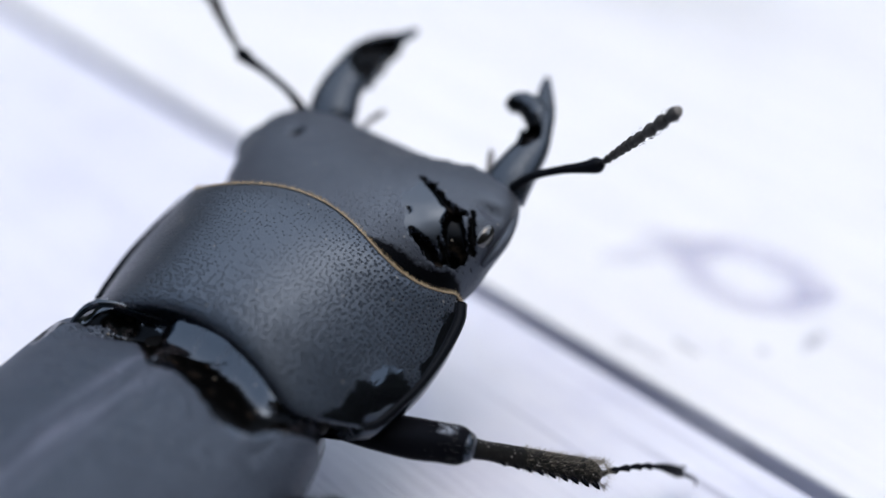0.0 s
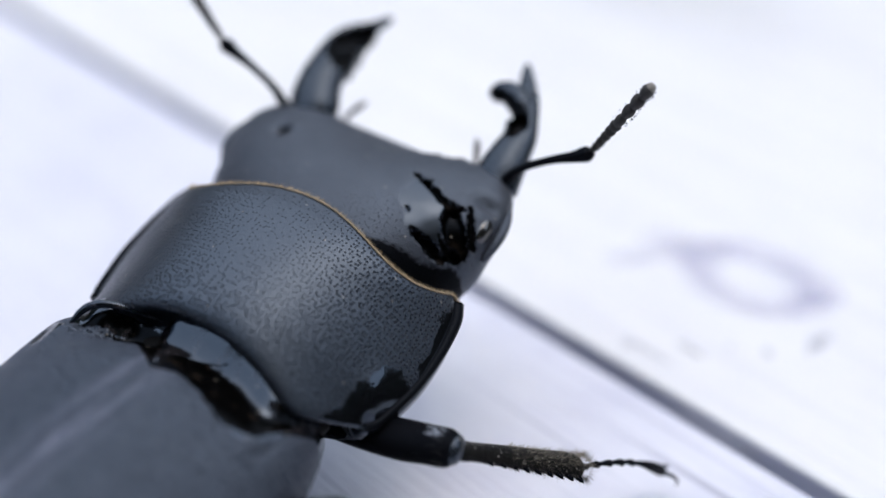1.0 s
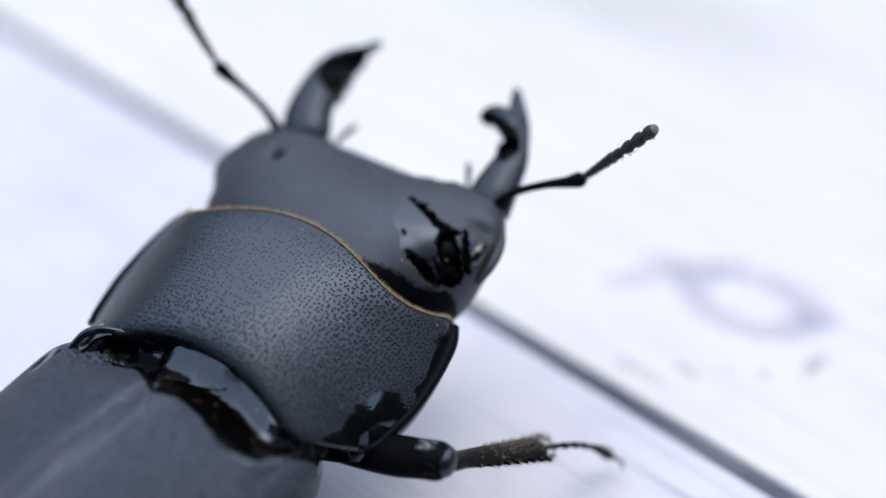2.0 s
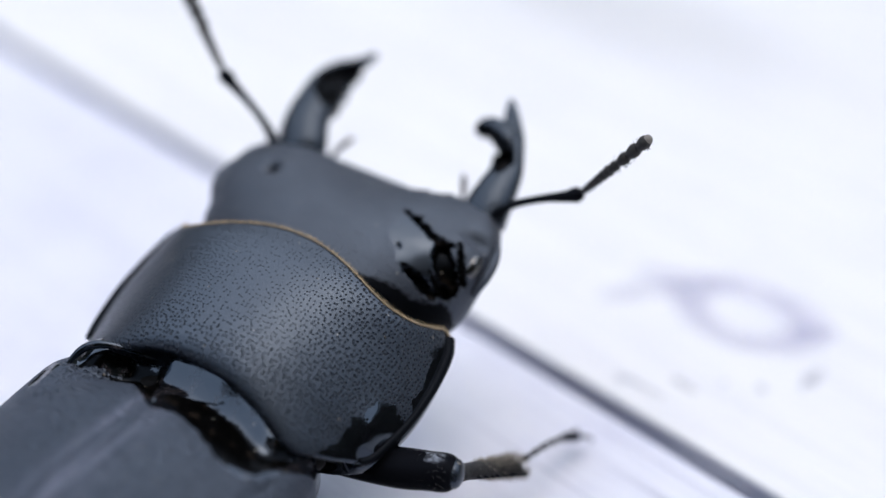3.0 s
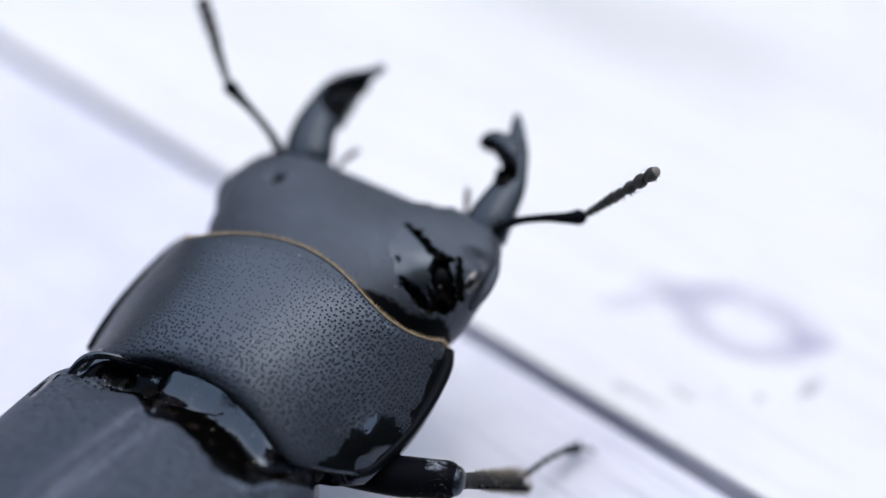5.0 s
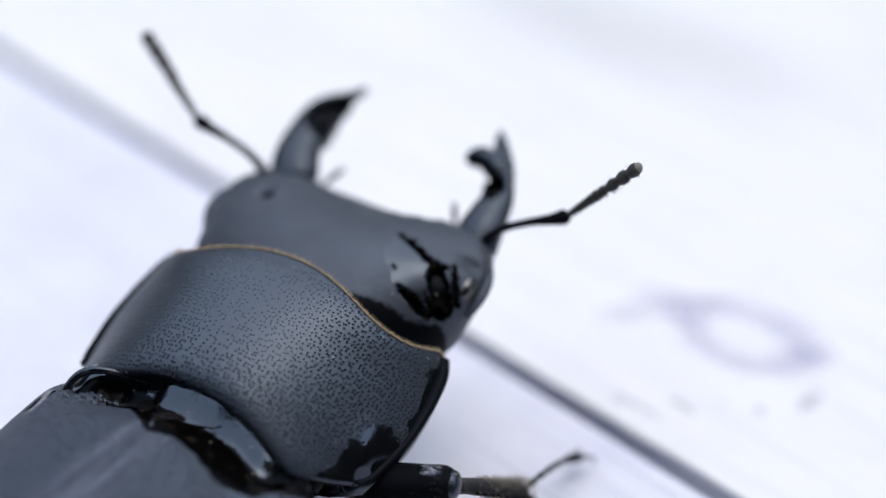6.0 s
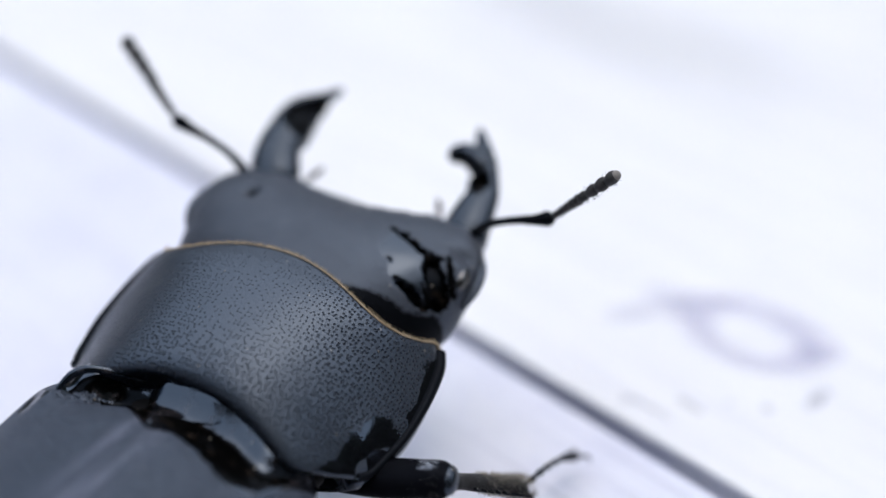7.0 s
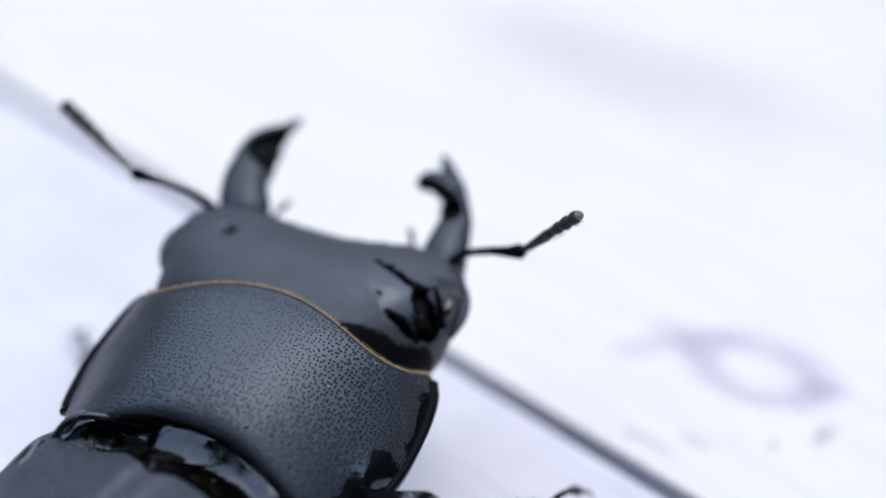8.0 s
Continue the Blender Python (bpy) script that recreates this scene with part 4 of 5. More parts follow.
def flagellum():
    bm = bmesh.new()
    tube(bm, [(0, 0, 0, 0.08), (0, 0.15, 0, 0.10), (0, 0.3, 0, 0.06)], 10, 4)
    ob = part("feeler", bm, MAT_LEG, beetle, "beaded black feeler with a pale-tipped club")
    y = 0.25
    for i in range(5):
        size = 0.17 + 0.02 * i
        bm = bmesh.new()
        tube(bm, [(0, y - 0.05, 0, size * 0.6), (0.01, y + 0.18, 0, size * 0.9), (0.02, y + 0.34, 0, size), (0.0, y + 0.44, 0, size * 0.55)], 12, 4)
        part("bead", bm, MAT_CLUB, ob)
        y += 0.40
    for i in range(4):
        bm = bmesh.new()
        size = (0.27, 0.31, 0.34, 0.33)[i]
        tube(bm, [(0, y - 0.08, 0, 0.17), (0.05, y + 0.16, 0.01, size * 0.88), (0.09, y + 0.42, 0.02, size), (0.05, y + 0.60, 0, size * 0.7), (0.04, y + 0.66, 0, 0.08)], 14, 5, 0.8)
        part("club_leaf", bm, MAT_CLUB, ob)
        if i == 3:
            bm = bmesh.new()
            ball(bm, (0.06, y + 0.56, 0.01), (0.25, 0.18, 0.21), 14, 10)
            part("club_tip", bm, MAT_CLUB_TIP, ob, "pale grey tip of the club")
        y += 0.68
    rng = random.Random(5)
    bm = bmesh.new()
    for i in range(420):
        t = rng.uniform(0.4, 4.7)
        a = rng.uniform(0, 2 * math.pi)
        r = 0.15 if t < 2.3 else 0.28
        p = Vector((math.cos(a) * r, t, math.sin(a) * r))
        d = Vector((math.cos(a), 0.6, math.sin(a))).normalized() * rng.uniform(0.06, 0.14)
        w = Vector((0, 0.012, 0.008))
        v = [bm.verts.new(p - w), bm.verts.new(p + w), bm.verts.new(p + d)]
        bm.faces.new(v)
    tagged(part("bristles", bm, MAT_CLUB, ob), kind="stuff")
    return ob


scape_right, scape_left = scape(0.56), scape(0.55)
club_right = flagellum()
club_left = copy_thing(club_right, Matrix())


# ---- legs
def femur(length=5.9):
    bm = bmesh.new()
    tube(bm, [(0, -0.6, 0, 0.42), (0, 0.4, 0.05, 0.54), (0.02, 2.0, 0.06, 0.74), (0.03, 3.8, 0, 0.84), (0.02, length - 0.9, 0.02, 0.80), (0, length - 0.2, 0, 0.78), (0, length + 0.22, 0, 0.55)], 18, 7, 0.85)
    ob = part("thigh", bm, MAT_THIGH, beetle, "stout glossy black thigh with a painted glint above the knee")
    # upper side by the knee, where the glint is painted
    store(ob, "glint_patch", lambda x, y, z: min(0.26 - abs(x + 0.20), 0.34 - abs(y - length + 0.62)) if z > 0.3 else -0.6)
    rng = random.Random(8)
    bm = bmesh.new()
    for i in range(70):
        y = length - 0.1 - 1.3 * rng.random() ** 1.5
        a = rng.uniform(-0.2, math.pi + 0.2)
        p = Vector((math.cos(a) * 0.80, y, math.sin(a) * 0.68))
        d = Vector((math.cos(a) * 0.3, 0.9, math.sin(a) * 0.3)).normalized() * rng.uniform(0.10, 0.22)
        w = Vector((0.012, 0, 0.012))
        bm.faces.new([bm.verts.new(p - w), bm.verts.new(p + w), bm.verts.new(p + d)])
    tagged(part("knee_hairs", bm, MAT_PALP, ob, "sparse pale hairs"), kind="stuff")
    bm = bmesh.new()
    ball(bm, (0, length + 0.12, 0), (0.62, 0.35, 0.5), 14, 10)
    store(part("knee", bm, MAT_JAW, ob), "shade_depth", unmarked)
    return ob


def tibia(sign):
    bm = bmesh.new()
    tube(bm, [(0, 0.0, 0, 0.34), (0, 0.35, 0, 0.46), (0, 1.0, 0, 0.42), (0, 2.2, 0, 0.47), (0, 4.0, 0, 0.51), (0, 5.4, 0, 0.56), (0, 6.0, 0, 0.52), (0, 6.3, 0, 0.24)], 14, 6, 0.62)
    ob = part("shin", bm, MAT_TIBIA, beetle, "dusty toothed black shin with brownish hairs")
    for i, y in enumerate((1.6, 2.2, 2.75, 3.3, 3.85, 4.4, 4.9, 5.4, 5.9)):
        size = 0.08 + 0.010 * i
        bm = bmesh.new()
        r = 0.40 + 0.012 * i
        tube(bm, [(sign * r, y - 0.1, 0, size), (sign * (r + size * 1.2), y + 0.05, 0, size * 0.7), (sign * (r + size * 2.0), y + 0.12, 0, 0.02)], 8, 4, 0.7)
        part("spur", bm, MAT_LEG, ob)
    rng = random.Random(3)
    bm = bmesh.new()
    for i in range(2600):
        y = 6.45 - 3.9 * rng.random() ** 1.9
        a = rng.uniform(0, 2 * math.pi)
        p = Vector((math.cos(a) * 0.48, y, math.sin(a) * 0.31))
        d = Vector((math.cos(a) * 0.8 + rng.uniform(-0.4, 0.4), 0.7 + rng.uniform(-0.5, 0.4), math.sin(a) * 0.8 + rng.uniform(-0.4, 0.4))).normalized() * rng.uniform(0.10, 0.26 + 0.06 * max(0.0, y - 3.0))
        w = Vector((0.009, 0, 0.008))
        bm.faces.new([bm.verts.new(p - w), bm.verts.new(p + w), bm.verts.new(p + d)])
    tagged(part("shin_hairs", bm, MAT_BRISTLE, ob, "short brownish hairs"), kind="stuff")
    return ob


def tarsus():
    bm = bmesh.new()
    tube(bm, [(0, -0.1, 0, 0.16), (0, 0.3, 0, 0.13)], 8, 3)
    ob = part("foot", bm, MAT_LEG, beetle, "slender jointed black foot with hooked claws")

    def rise(y):
        return 0.48 * math.sin(math.pi * min(y / 5.6, 1.0))

    y = 0.15
    for i in range(4):
        bm = bmesh.new()
        tube(bm, [(0, y, rise(y), 0.07), (0, y + 0.38, rise(y + 0.38) + 0.02, 0.12), (0, y + 0.66, rise(y + 0.66) - 0.03, 0.15), (0, y + 0.74, rise(y + 0.7) - 0.05, 0.05)], 10, 4)
        part("foot_joint", bm, MAT_LEG, ob)
        y += 0.66
    bm = bmesh.new()
    tube(bm, [(0, y, rise(y), 0.08), (0, y + 0.8, rise(y + 0.8), 0.16), (0, y + 1.6, rise(y + 1.6), 0.24), (0, y + 2.2, rise(y + 2.2), 0.25), (0, y + 2.45, rise(y + 2.4), 0.08)], 10, 5)
    part("claw_joint", bm, MAT_LEG, ob)
    for s in (-1, 1):
        bm = bmesh.new()
        z = rise(y + 2.3)
        tube(bm, [(s * 0.08, y + 2.3, z, 0.10), (s * 0.28, y + 2.75, z + 0.05, 0.08), (s * 0.42, y + 3.15, z - 0.12, 0.055), (s * 0.44, y + 3.3, z - 0.42, 0.012)], 8, 5)
        part("claw", bm, MAT_LEG, ob)
    return ob


fore = {}
for key, sign in (("right", 1), ("left", -1)):
    fore[key] = (femur(), tibia(sign), tarsus())
    bm = bmesh.new()
    ball(bm, (sign * 3.4, -2.5, -2.2), (1.3, 1.1, 1.0), 16, 12)
    part("hip", bm, MAT_UNDER, beetle)

# middle and hind legs under the wing cases
for sign in (-1, 1):
    # the near middle leg stands with its knee drawn up and forward
    middle = ((3.2, -8.0, -2.6), (8.1, -7.2, 0.0), (10.6, -11.6, -3.7), (13.0, -15.2, -5.9)) if sign > 0 else ((4.2, -8.5, -2.6), (9.2, -9.8, -1.0), (12.2, -13.6, -4.8), (14.6, -16.8, -5.2))
    for hip, knee, ankle, toe in (middle,
                                  ((4.0, -12.5, -2.6), (8.4, -16.0, -0.6), (10.2, -21.4, -4.2), (11.2, -26.0, -4.6))):
        places = [Vector((sign * p[0], p[1], p[2])) for p in (hip, knee, ankle, toe)]
        for limb, (a, b) in zip((femur(), tibia(sign), tarsus()), zip(places, places[1:])):
            limb.matrix_basis = REAR @ link(a, b)


# ---------------------------------------------------------------- movement
def motions():
    walk(beetle, [
        (0, pose(0.00000, 0.00000, 0.00830, 16.57, 1.45, -29.22)),
        (0.5, pose(-0.00018, -0.00003, 0.00836, 16.40, 2.19, -28.69)),
        (1, pose(-0.00031, 0.00017, 0.00825, 16.58, 2.95, -27.43)),
        (1.5, pose(-0.00033, 0.00042, 0.00803, 16.84, 3.31, -26.77)),
        (1.7, pose(-0.00031, 0.00044, 0.00793, 16.77, 3.12, -26.61)),
        (2.8, pose(-0.00039, 0.00084, 0.00773, 17.46, 3.28, -26.23)),
        (3, pose(-0.00038, 0.00082, 0.00766, 17.42, 2.99, -26.23)),
        (3.5, pose(-0.00034, 0.00061, 0.00746, 16.92, 1.89, -26.08)),
        (4, pose(-0.00032, 0.00081, 0.00758, 17.34, 2.84, -26.29)),
        (4.5, pose(-0.00032, 0.00097, 0.00745, 17.55, 3.01, -26.53)),
        (4.7, pose(-0.00031, 0.00097, 0.00742, 17.49, 2.91, -26.62)),
        (5.8, pose(-0.00045, 0.00074, 0.00735, 17.48, 2.40, -25.52)),
        (6, pose(-0.00049, 0.00086, 0.00726, 17.24, 2.12, -24.93)),
        (6.5, pose(-0.00070, 0.00100, 0.00723, 16.88, 1.91, -23.03)),
        (7, pose(-0.00094, 0.00053, 0.00779, 16.24, 2.45, -22.63)),
        (7.5, pose(-0.00128, 0.00013, 0.00804, 16.26, 2.53, -20.44)),
        (7.7, pose(-0.00148, 0.00012, 0.00803, 15.99, 2.19, -18.60)),
        (7.8, pose(-0.00147, 0.00039, 0.00761, 16.67, 2.11, -18.11)),
        (8, pose(-0.00136, 0.00045, 0.00758, 16.41, 2.39, -18.06)),
    ])
    walk(head_part, [
        (0, pose(0.00000, 0.00450, 0.00000, 3.42, -2.73, -3.28)),
        (0.5, pose(0.00000, 0.00450, 0.00000, 5.14, -2.13, -1.86)),
        (1, pose(0.00000, 0.00450, 0.00000, 5.79, -1.46, 0.28)),
        (1.5, pose(0.00000, 0.00450, 0.00000, 5.51, -1.08, 0.87)),
        (1.7, pose(0.00000, 0.00450, 0.00000, 5.54, -0.92, 0.88)),
        (2.8, pose(0.00000, 0.00450, 0.00000, 5.44, -0.90, 0.85)),
        (3, pose(0.00000, 0.00450, 0.00000, 5.78, -0.97, 0.66)),
        (3.5, pose(0.00000, 0.00450, 0.00000, 7.17, -0.57, 0.02)),
        (4, pose(0.00000, 0.00450, 0.00000, 6.53, -1.24, -0.29)),
        (4.5, pose(0.00000, 0.00450, 0.00000, 6.50, -0.99, -0.86)),
        (4.7, pose(0.00000, 0.00450, 0.00000, 6.70, -1.17, -0.96)),
        (5.8, pose(0.00000, 0.00450, 0.00000, 3.57, -1.13, 0.29)),
        (6, pose(0.00000, 0.00450, 0.00000, 2.86, -0.98, 1.04)),
        (6.5, pose(0.00000, 0.00450, 0.00000, 1.17, 0.12, 2.84)),
        (7, pose(0.00000, 0.00450, 0.00000, 1.04, 0.54, 3.17)),
        (7.5, pose(0.00000, 0.00450, 0.00000, 1.64, 1.55, 4.51)),
        (7.7, pose(0.00000, 0.00450, 0.00000, 2.32, 2.37, 5.53)),
        (7.8, pose(0.00000, 0.00450, 0.00000, 2.04, 2.66, 6.12)),
        (8, pose(0.00000, 0.00450, 0.00000, 1.99, 3.06, 5.98)),
    ])
    walk(scape_right, [
        (0, link((5.71, 9.03, 0.40), (9.17, 10.68, 2.35))),
        (0.5, link((5.59, 9.17, 0.49), (9.24, 10.34, 2.43))),
        (1, link((5.42, 9.37, 0.48), (8.76, 11.02, 2.61))),
        (1.5, link((5.37, 9.42, 0.42), (8.73, 11.10, 2.51))),
        (1.7, link((5.37, 9.42, 0.41), (8.81, 10.86, 2.55))),
        (2.8, link((5.38, 9.42, 0.39), (8.43, 12.11, 1.79))),
        (3, link((5.39, 9.40, 0.43), (8.87, 11.29, 2.11))),
        (3.5, link((5.44, 9.33, 0.51), (9.09, 10.98, 2.09))),
        (4, link((5.46, 9.31, 0.52), (9.03, 10.96, 2.28))),
        (4.5, link((5.51, 9.25, 0.49), (9.20, 10.93, 1.93))),
        (4.7, link((5.52, 9.24, 0.52), (9.23, 10.82, 2.01))),
        (5.8, link((5.42, 9.38, 0.27), (8.90, 11.06, 2.14))),
        (6, link((5.36, 9.45, 0.19), (8.79, 10.94, 2.30))),
        (6.5, link((5.20, 9.62, -0.06), (8.79, 10.33, 2.20))),
        (7, link((5.17, 9.65, -0.11), (8.74, 10.25, 2.20))),
        (7.5, link((5.05, 9.77, -0.16), (8.46, 10.69, 2.29))),
        (7.7, link((4.95, 9.86, -0.18), (8.34, 10.78, 2.30))),
        (7.8, link((4.90, 9.90, -0.23), (8.42, 9.93, 2.24))),
        (8, link((4.91, 9.89, -0.27), (8.39, 9.74, 2.24))),
    ])
    walk(club_right, [
        (0, link((9.17, 10.68, 2.35), (12.34, 10.87, 6.40))),
        (0.5, link((9.24, 10.34, 2.43), (12.19, 10.76, 6.64))),
        (1, link((8.76, 11.02, 2.61), (11.18, 11.12, 7.16))),
        (1.5, link((8.73, 11.10, 2.51), (11.62, 11.26, 6.77))),
        (1.7, link((8.81, 10.86, 2.55), (11.95, 10.84, 6.63))),
        (2.8, link((8.43, 12.11, 1.79), (10.99, 12.16, 6.25))),
        (3, link((8.87, 11.29, 2.11), (11.68, 11.36, 6.42))),
        (3.5, link((9.09, 10.98, 2.09), (12.18, 10.98, 6.21))),
        (4, link((9.03, 10.96, 2.28), (11.87, 11.09, 6.57))),
        (4.5, link((9.20, 10.93, 1.93), (12.20, 10.93, 6.12))),
        (4.7, link((9.23, 10.82, 2.01), (12.34, 10.68, 6.11))),
        (5.8, link((8.90, 11.06, 2.14), (11.99, 11.14, 6.26))),
        (6, link((8.79, 10.94, 2.30), (11.86, 10.93, 6.43))),
        (6.5, link((8.79, 10.33, 2.20), (11.87, 9.68, 6.28))),
        (7, link((8.74, 10.25, 2.20), (11.72, 9.59, 6.36))),
        (7.5, link((8.46, 10.69, 2.29), (10.87, 10.68, 6.84))),
        (7.7, link((8.34, 10.78, 2.30), (10.87, 10.67, 6.79))),
        (7.8, link((8.42, 9.93, 2.24), (11.20, 9.43, 6.55))),
        (8, link((8.39, 9.74, 2.24), (11.13, 8.43, 6.41))),
    ])
    walk(scape_left, [
        (0, link((-5.16, 9.65, -0.12), (-8.61, 9.81, 2.45))),
        (0.5, link((-5.30, 9.52, 0.08), (-8.36, 9.69, 3.09))),
        (1, link((-5.48, 9.31, 0.20), (-8.58, 9.37, 3.18))),
        (1.5, link((-5.53, 9.26, 0.21), (-8.70, 9.27, 3.12))),
        (1.7, link((-5.53, 9.26, 0.23), (-8.64, 9.39, 3.20))),
        (2.8, link((-5.52, 9.26, 0.23), (-8.60, 9.53, 3.23))),
        (3, link((-5.51, 9.28, 0.25), (-8.37, 9.90, 3.40))),
        (3.5, link((-5.46, 9.33, 0.40), (-8.27, 9.94, 3.59))),
        (4, link((-5.43, 9.36, 0.28), (-8.31, 9.95, 3.43))),
        (4.5, link((-5.38, 9.42, 0.31), (-8.13, 10.22, 3.52))),
        (4.7, link((-5.37, 9.43, 0.31), (-8.16, 10.16, 3.50))),
        (5.8, link((-5.48, 9.32, 0.05), (-8.19, 8.99, 3.37))),
        (6, link((-5.54, 9.25, -0.00), (-8.86, 9.00, 2.72))),
        (6.5, link((-5.68, 9.08, -0.04), (-9.13, 8.58, 2.49))),
        (7, link((-5.71, 9.04, -0.01), (-9.05, 8.82, 2.69))),
        (7.5, link((-5.81, 8.91, 0.14), (-9.33, 8.28, 2.52))),
        (7.7, link((-5.88, 8.81, 0.28), (-9.48, 7.98, 2.47))),
        (7.8, link((-5.93, 8.75, 0.28), (-9.61, 7.64, 2.20))),
        (8, link((-5.92, 8.76, 0.31), (-9.54, 7.99, 2.49))),
    ])
    walk(club_left, [
        (0, link((-8.61, 9.81, 2.45), (-12.62, 11.89, 4.91))),
        (0.5, link((-8.36, 9.69, 3.09), (-12.29, 11.67, 5.78))),
        (1, link((-8.58, 9.37, 3.18), (-12.67, 11.03, 5.83))),
        (1.5, link((-8.70, 9.27, 3.12), (-12.56, 10.71, 6.21))),
        (1.7, link((-8.64, 9.39, 3.20), (-12.20, 10.47, 6.76))),
        (2.8, link((-8.60, 9.53, 3.23), (-12.24, 11.26, 6.42))),
        (3, link((-8.37, 9.90, 3.40), (-12.16, 12.26, 5.96))),
        (3.5, link((-8.27, 9.94, 3.59), (-12.13, 12.91, 5.27))),
        (4, link((-8.31, 9.95, 3.43), (-12.06, 13.04, 5.13))),
        (4.5, link((-8.13, 10.22, 3.52), (-11.48, 13.62, 5.44))),
        (4.7, link((-8.16, 10.16, 3.50), (-11.72, 13.54, 5.07))),
        (5.8, link((-8.19, 8.99, 3.37), (-12.08, 11.24, 5.88))),
        (6, link((-8.86, 9.00, 2.72), (-12.98, 10.94, 5.12))),
        (6.5, link((-9.13, 8.58, 2.49), (-13.49, 10.47, 4.48))),
        (7, link((-9.05, 8.82, 2.69), (-13.29, 11.08, 4.55))),
        (7.5, link((-9.33, 8.28, 2.52), (-13.78, 10.43, 4.00))),
        (7.7, link((-9.48, 7.98, 2.47), (-14.12, 9.67, 3.97))),
        (7.8, link((-9.61, 7.64, 2.20), (-14.11, 8.78, 4.41))),
        (8, link((-9.54, 7.99, 2.49), (-14.18, 9.58, 4.06))),
    ])
    thigh, shin, foot = fore["right"]
    walk(thigh, [
        (0, link((3.90, -2.70, -2.30), (9.59, -1.18, -1.95))),
        (0.5, link((3.90, -2.70, -2.30), (9.58, -1.11, -2.16))),
        (1, link((3.90, -2.70, -2.30), (9.62, -1.98, -1.06))),
        (1.5, link((3.90, -2.70, -2.30), (9.48, -2.17, -0.45))),
        (1.7, link((3.90, -2.70, -2.30), (9.48, -2.17, -0.45))),
        (2.8, link((3.90, -2.70, -2.30), (9.45, -1.49, -0.72))),
        (3, link((3.90, -2.70, -2.30), (9.56, -1.43, -1.24))),
        (3.5, link((3.90, -2.70, -2.30), (9.55, -1.40, -1.21))),
        (4, link((3.90, -2.70, -2.30), (9.55, -1.34, -1.27))),
        (4.5, link((3.90, -2.70, -2.30), (9.50, -1.10, -1.38))),
        (4.7, link((3.90, -2.70, -2.30), (9.51, -1.11, -1.42))),
        (5.8, link((3.90, -2.70, -2.30), (9.47, -1.11, -1.13))),
        (6, link((3.90, -2.70, -2.30), (9.46, -1.19, -1.01))),
        (6.5, link((3.90, -2.70, -2.30), (9.46, -1.50, -0.75))),
        (7, link((3.90, -2.70, -2.30), (9.47, -1.63, -0.69))),
        (7.5, link((3.90, -2.70, -2.30), (9.46, -1.96, -0.47))),
        (7.7, link((3.90, -2.70, -2.30), (9.35, -2.26, -0.09))),
        (7.8, link((3.90, -2.70, -2.30), (9.10, -2.70, 0.48))),
        (8, link((3.90, -2.70, -2.30), (9.10, -2.67, 0.48))),
    ])
    walk(shin, [
        (0, link((9.59, -1.18, -1.95), (13.57, 2.23, -5.44))),
        (0.5, link((9.58, -1.11, -2.16), (13.64, 2.24, -5.63))),
        (1, link((9.62, -1.98, -1.06), (13.26, 1.72, -4.63))),
        (1.5, link((9.48, -2.17, -0.45), (11.55, 2.36, -4.29))),
        (1.7, link((9.48, -2.17, -0.45), (11.52, 2.35, -4.33))),
        (2.8, link((9.45, -1.49, -0.72), (10.23, 3.22, -4.81))),
        (3, link((9.56, -1.43, -1.24), (10.18, 2.71, -5.94))),
        (3.5, link((9.55, -1.40, -1.21), (10.21, 2.74, -5.91))),
        (4, link((9.55, -1.34, -1.27), (10.22, 2.75, -6.02))),
        (4.5, link((9.50, -1.10, -1.38), (10.21, 2.84, -6.25))),
        (4.7, link((9.51, -1.11, -1.42), (10.21, 2.83, -6.28))),
        (5.8, link((9.47, -1.11, -1.13), (10.69, 2.72, -5.97))),
        (6, link((9.46, -1.19, -1.01), (10.76, 2.67, -5.81))),
        (6.5, link((9.46, -1.50, -0.75), (11.14, 2.28, -5.50))),
        (7, link((9.47, -1.63, -0.69), (11.04, 2.24, -5.41))),
        (7.5, link((9.46, -1.96, -0.47), (11.43, 1.77, -5.16))),
        (7.7, link((9.35, -2.26, -0.09), (11.71, 1.33, -4.71))),
        (7.8, link((9.10, -2.70, 0.48), (12.27, 1.09, -3.44))),
        (8, link((9.10, -2.67, 0.48), (12.14, 1.20, -3.46))),
    ])
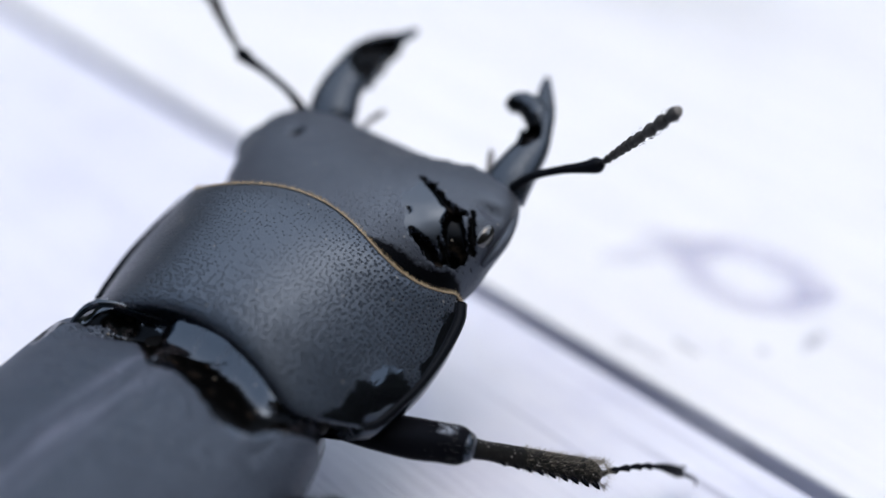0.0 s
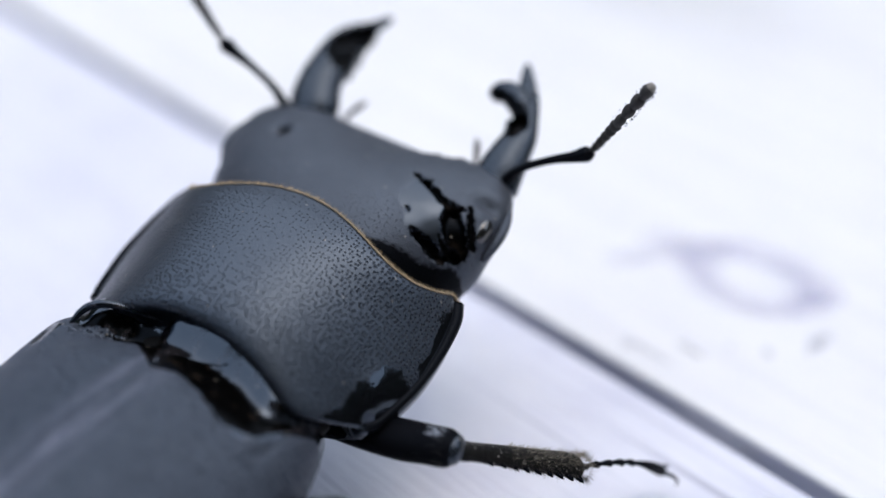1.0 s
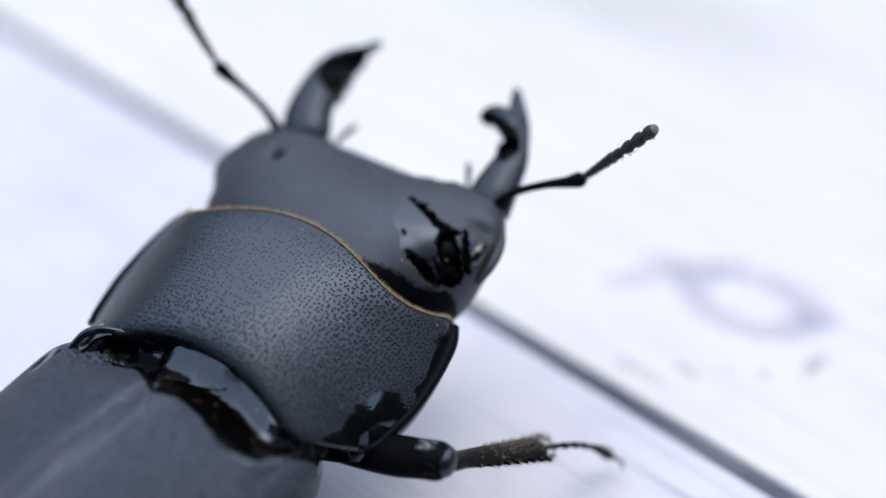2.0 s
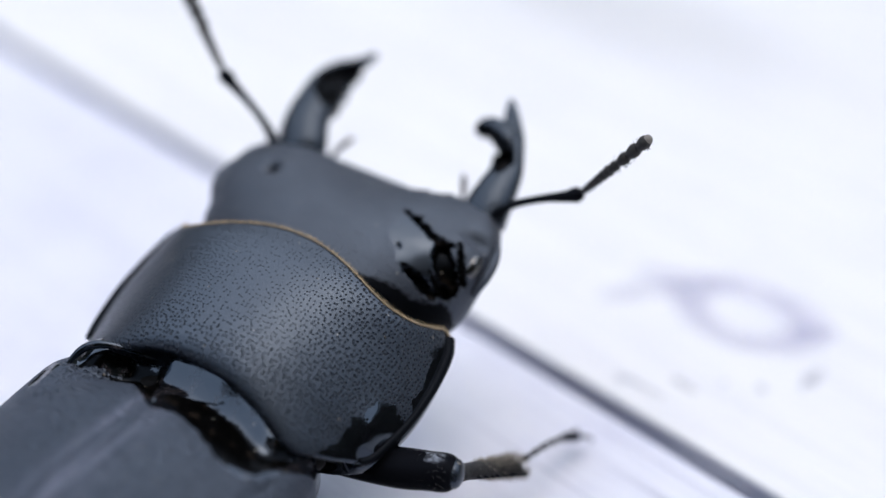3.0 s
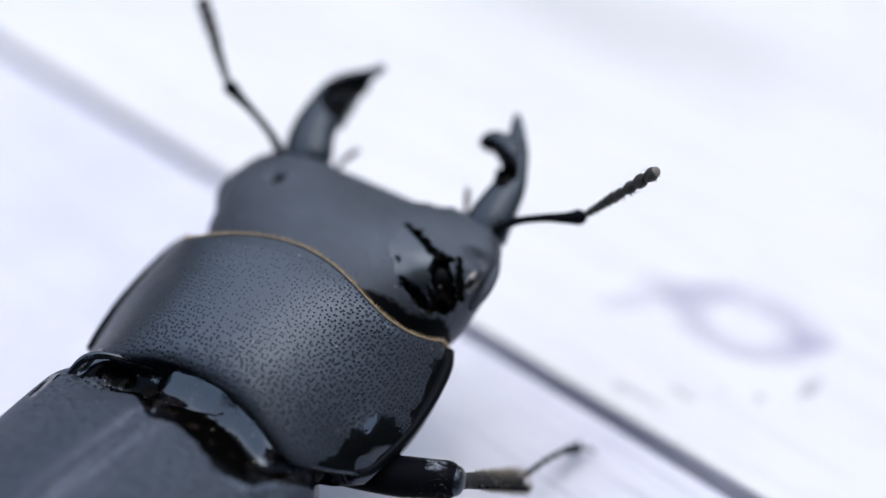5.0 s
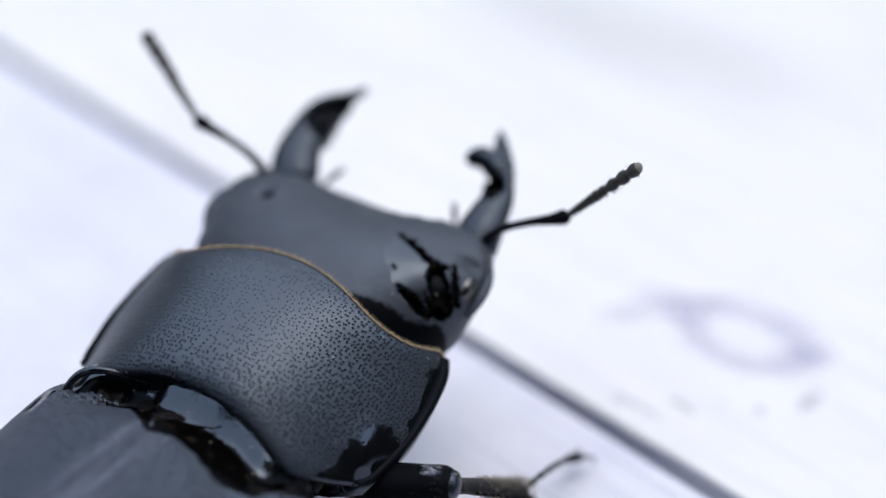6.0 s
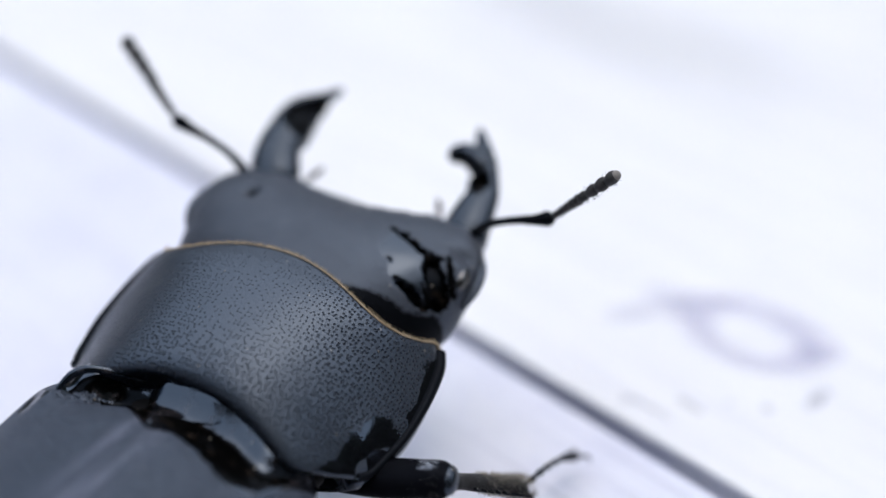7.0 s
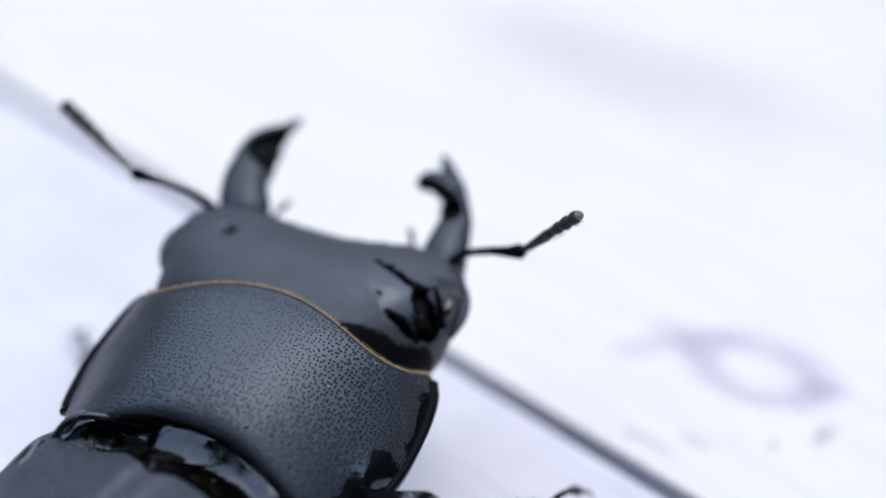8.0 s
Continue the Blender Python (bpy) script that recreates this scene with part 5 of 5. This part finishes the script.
    walk(foot, [
        (0, link((13.57, 2.23, -5.44), (16.45, 6.96, -9.93))),
        (0.5, link((13.64, 2.24, -5.63), (16.65, 6.77, -9.68))),
        (1, link((13.26, 1.72, -4.63), (16.40, 6.19, -9.21))),
        (1.5, link((11.55, 2.36, -4.29), (14.10, 6.60, -9.18))),
        (1.7, link((11.52, 2.35, -4.33), (14.19, 6.47, -9.25))),
        (2.8, link((10.23, 3.22, -4.81), (11.48, 7.96, -9.51))),
        (3, link((10.18, 2.71, -5.94), (11.49, 8.26, -9.63))),
        (3.5, link((10.21, 2.74, -5.91), (11.34, 8.45, -9.61))),
        (4, link((10.22, 2.75, -6.02), (11.41, 8.38, -9.60))),
        (4.5, link((10.21, 2.84, -6.25), (11.41, 8.21, -9.42))),
        (4.7, link((10.21, 2.83, -6.28), (11.41, 8.18, -9.50))),
        (5.8, link((10.69, 2.72, -5.97), (11.69, 8.11, -9.47))),
        (6, link((10.76, 2.67, -5.81), (11.81, 8.07, -9.28))),
        (6.5, link((11.14, 2.28, -5.50), (12.24, 7.81, -9.14))),
        (7, link((11.04, 2.24, -5.41), (12.28, 8.41, -9.66))),
        (7.5, link((11.43, 1.77, -5.16), (13.03, 8.36, -9.86))),
        (7.7, link((11.71, 1.33, -4.71), (13.66, 7.91, -9.29))),
        (7.8, link((12.27, 1.09, -3.44), (13.73, 7.67, -9.30))),
        (8, link((12.14, 1.20, -3.46), (13.54, 7.84, -9.27))),
    ])
    thigh, shin, foot = fore["left"]
    walk(thigh, [
        (0, link((-3.90, -2.70, -2.30), (-5.89, 2.84, -2.71))),
        (0.5, link((-3.90, -2.70, -2.30), (-5.87, 2.84, -2.76))),
        (1, link((-3.90, -2.70, -2.30), (-5.71, 2.90, -2.68))),
        (1.5, link((-3.90, -2.70, -2.30), (-5.53, 2.97, -2.39))),
        (1.7, link((-3.90, -2.70, -2.30), (-5.49, 2.98, -2.33))),
        (2.8, link((-3.90, -2.70, -2.30), (-5.30, 3.02, -2.00))),
        (3, link((-3.90, -2.70, -2.30), (-5.26, 3.03, -1.94))),
        (3.5, link((-3.90, -2.70, -2.30), (-5.01, 3.04, -1.51))),
        (4, link((-3.90, -2.70, -2.30), (-5.21, 3.03, -1.83))),
        (4.5, link((-3.90, -2.70, -2.30), (-5.15, 3.03, -1.67))),
        (4.7, link((-3.90, -2.70, -2.30), (-5.23, 3.01, -1.79))),
        (5.8, link((-3.90, -2.70, -2.30), (-5.67, 2.92, -2.42))),
        (6, link((-3.90, -2.70, -2.30), (-5.75, 2.90, -2.54))),
        (6.5, link((-3.90, -2.70, -2.30), (-5.88, 2.82, -2.97))),
        (7, link((-3.90, -2.70, -2.30), (-6.93, 2.00, -4.18))),
        (7.5, link((-3.90, -2.70, -2.30), (-7.56, 1.46, -4.33))),
        (7.7, link((-3.90, -2.70, -2.30), (-7.52, 1.51, -4.29))),
        (7.8, link((-3.90, -2.70, -2.30), (-7.50, 1.54, -4.26))),
        (8, link((-3.90, -2.70, -2.30), (-7.46, 1.59, -4.22))),
    ])
    walk(shin, [
        (0, link((-5.89, 2.84, -2.71), (-9.19, 2.63, -8.07))),
        (0.5, link((-5.87, 2.84, -2.76), (-9.01, 2.57, -8.22))),
        (1, link((-5.71, 2.90, -2.68), (-8.65, 2.63, -8.25))),
        (1.5, link((-5.53, 2.97, -2.39), (-8.32, 2.40, -8.01))),
        (1.7, link((-5.49, 2.98, -2.33), (-8.28, 2.37, -7.95))),
        (2.8, link((-5.30, 3.02, -2.00), (-8.06, 2.23, -7.60))),
        (3, link((-5.26, 3.03, -1.94), (-8.02, 2.20, -7.54))),
        (3.5, link((-5.01, 3.04, -1.51), (-7.81, 2.01, -7.06))),
        (4, link((-5.21, 3.03, -1.83), (-8.00, 2.16, -7.41))),
        (4.5, link((-5.15, 3.03, -1.67), (-7.88, 1.93, -7.24))),
        (4.7, link((-5.23, 3.01, -1.79), (-8.09, 2.19, -7.28))),
        (5.8, link((-5.67, 2.92, -2.42), (-9.21, 3.65, -7.52))),
        (6, link((-5.75, 2.90, -2.54), (-9.42, 3.91, -7.56))),
        (6.5, link((-5.88, 2.82, -2.97), (-9.52, 4.77, -7.72))),
        (7, link((-6.93, 2.00, -4.18), (-10.82, 5.47, -7.72))),
        (7.5, link((-7.56, 1.46, -4.33), (-11.98, 4.18, -7.90))),
        (7.7, link((-7.52, 1.51, -4.29), (-11.92, 4.31, -7.82))),
        (7.8, link((-7.50, 1.54, -4.26), (-11.90, 4.37, -7.77))),
        (8, link((-7.46, 1.59, -4.22), (-11.84, 4.50, -7.69))),
    ])
    walk(foot, [
        (0, link((-9.19, 2.63, -8.07), (-11.40, 4.97, -10.08))),
        (0.5, link((-9.01, 2.57, -8.22), (-11.19, 4.92, -10.25))),
        (1, link((-8.65, 2.63, -8.25), (-10.71, 5.04, -10.33))),
        (1.5, link((-8.32, 2.40, -8.01), (-10.33, 4.83, -10.12))),
        (1.7, link((-8.28, 2.37, -7.95), (-10.29, 4.80, -10.06))),
        (2.8, link((-8.06, 2.23, -7.60), (-10.04, 4.66, -9.73))),
        (3, link((-8.02, 2.20, -7.54), (-10.00, 4.63, -9.67))),
        (3.5, link((-7.81, 2.01, -7.06), (-9.79, 4.49, -9.13))),
        (4, link((-8.00, 2.16, -7.41), (-9.99, 4.60, -9.54))),
        (4.5, link((-7.88, 1.93, -7.24), (-9.89, 4.34, -9.37))),
        (4.7, link((-8.09, 2.19, -7.28), (-10.10, 4.60, -9.41))),
        (5.8, link((-9.21, 3.65, -7.52), (-11.26, 6.06, -9.61))),
        (6, link((-9.42, 3.91, -7.56), (-11.47, 6.32, -9.65))),
        (6.5, link((-9.52, 4.77, -7.72), (-11.46, 7.28, -9.81))),
        (7, link((-10.82, 5.47, -7.72), (-15.10, 10.43, -11.46))),
        (7.5, link((-11.98, 4.18, -7.90), (-16.07, 7.60, -10.98))),
        (7.7, link((-11.92, 4.31, -7.82), (-15.84, 7.66, -10.79))),
        (7.8, link((-11.90, 4.37, -7.77), (-15.73, 7.68, -10.69))),
        (8, link((-11.84, 4.50, -7.69), (-15.50, 7.74, -10.50))),
    ])


motions()
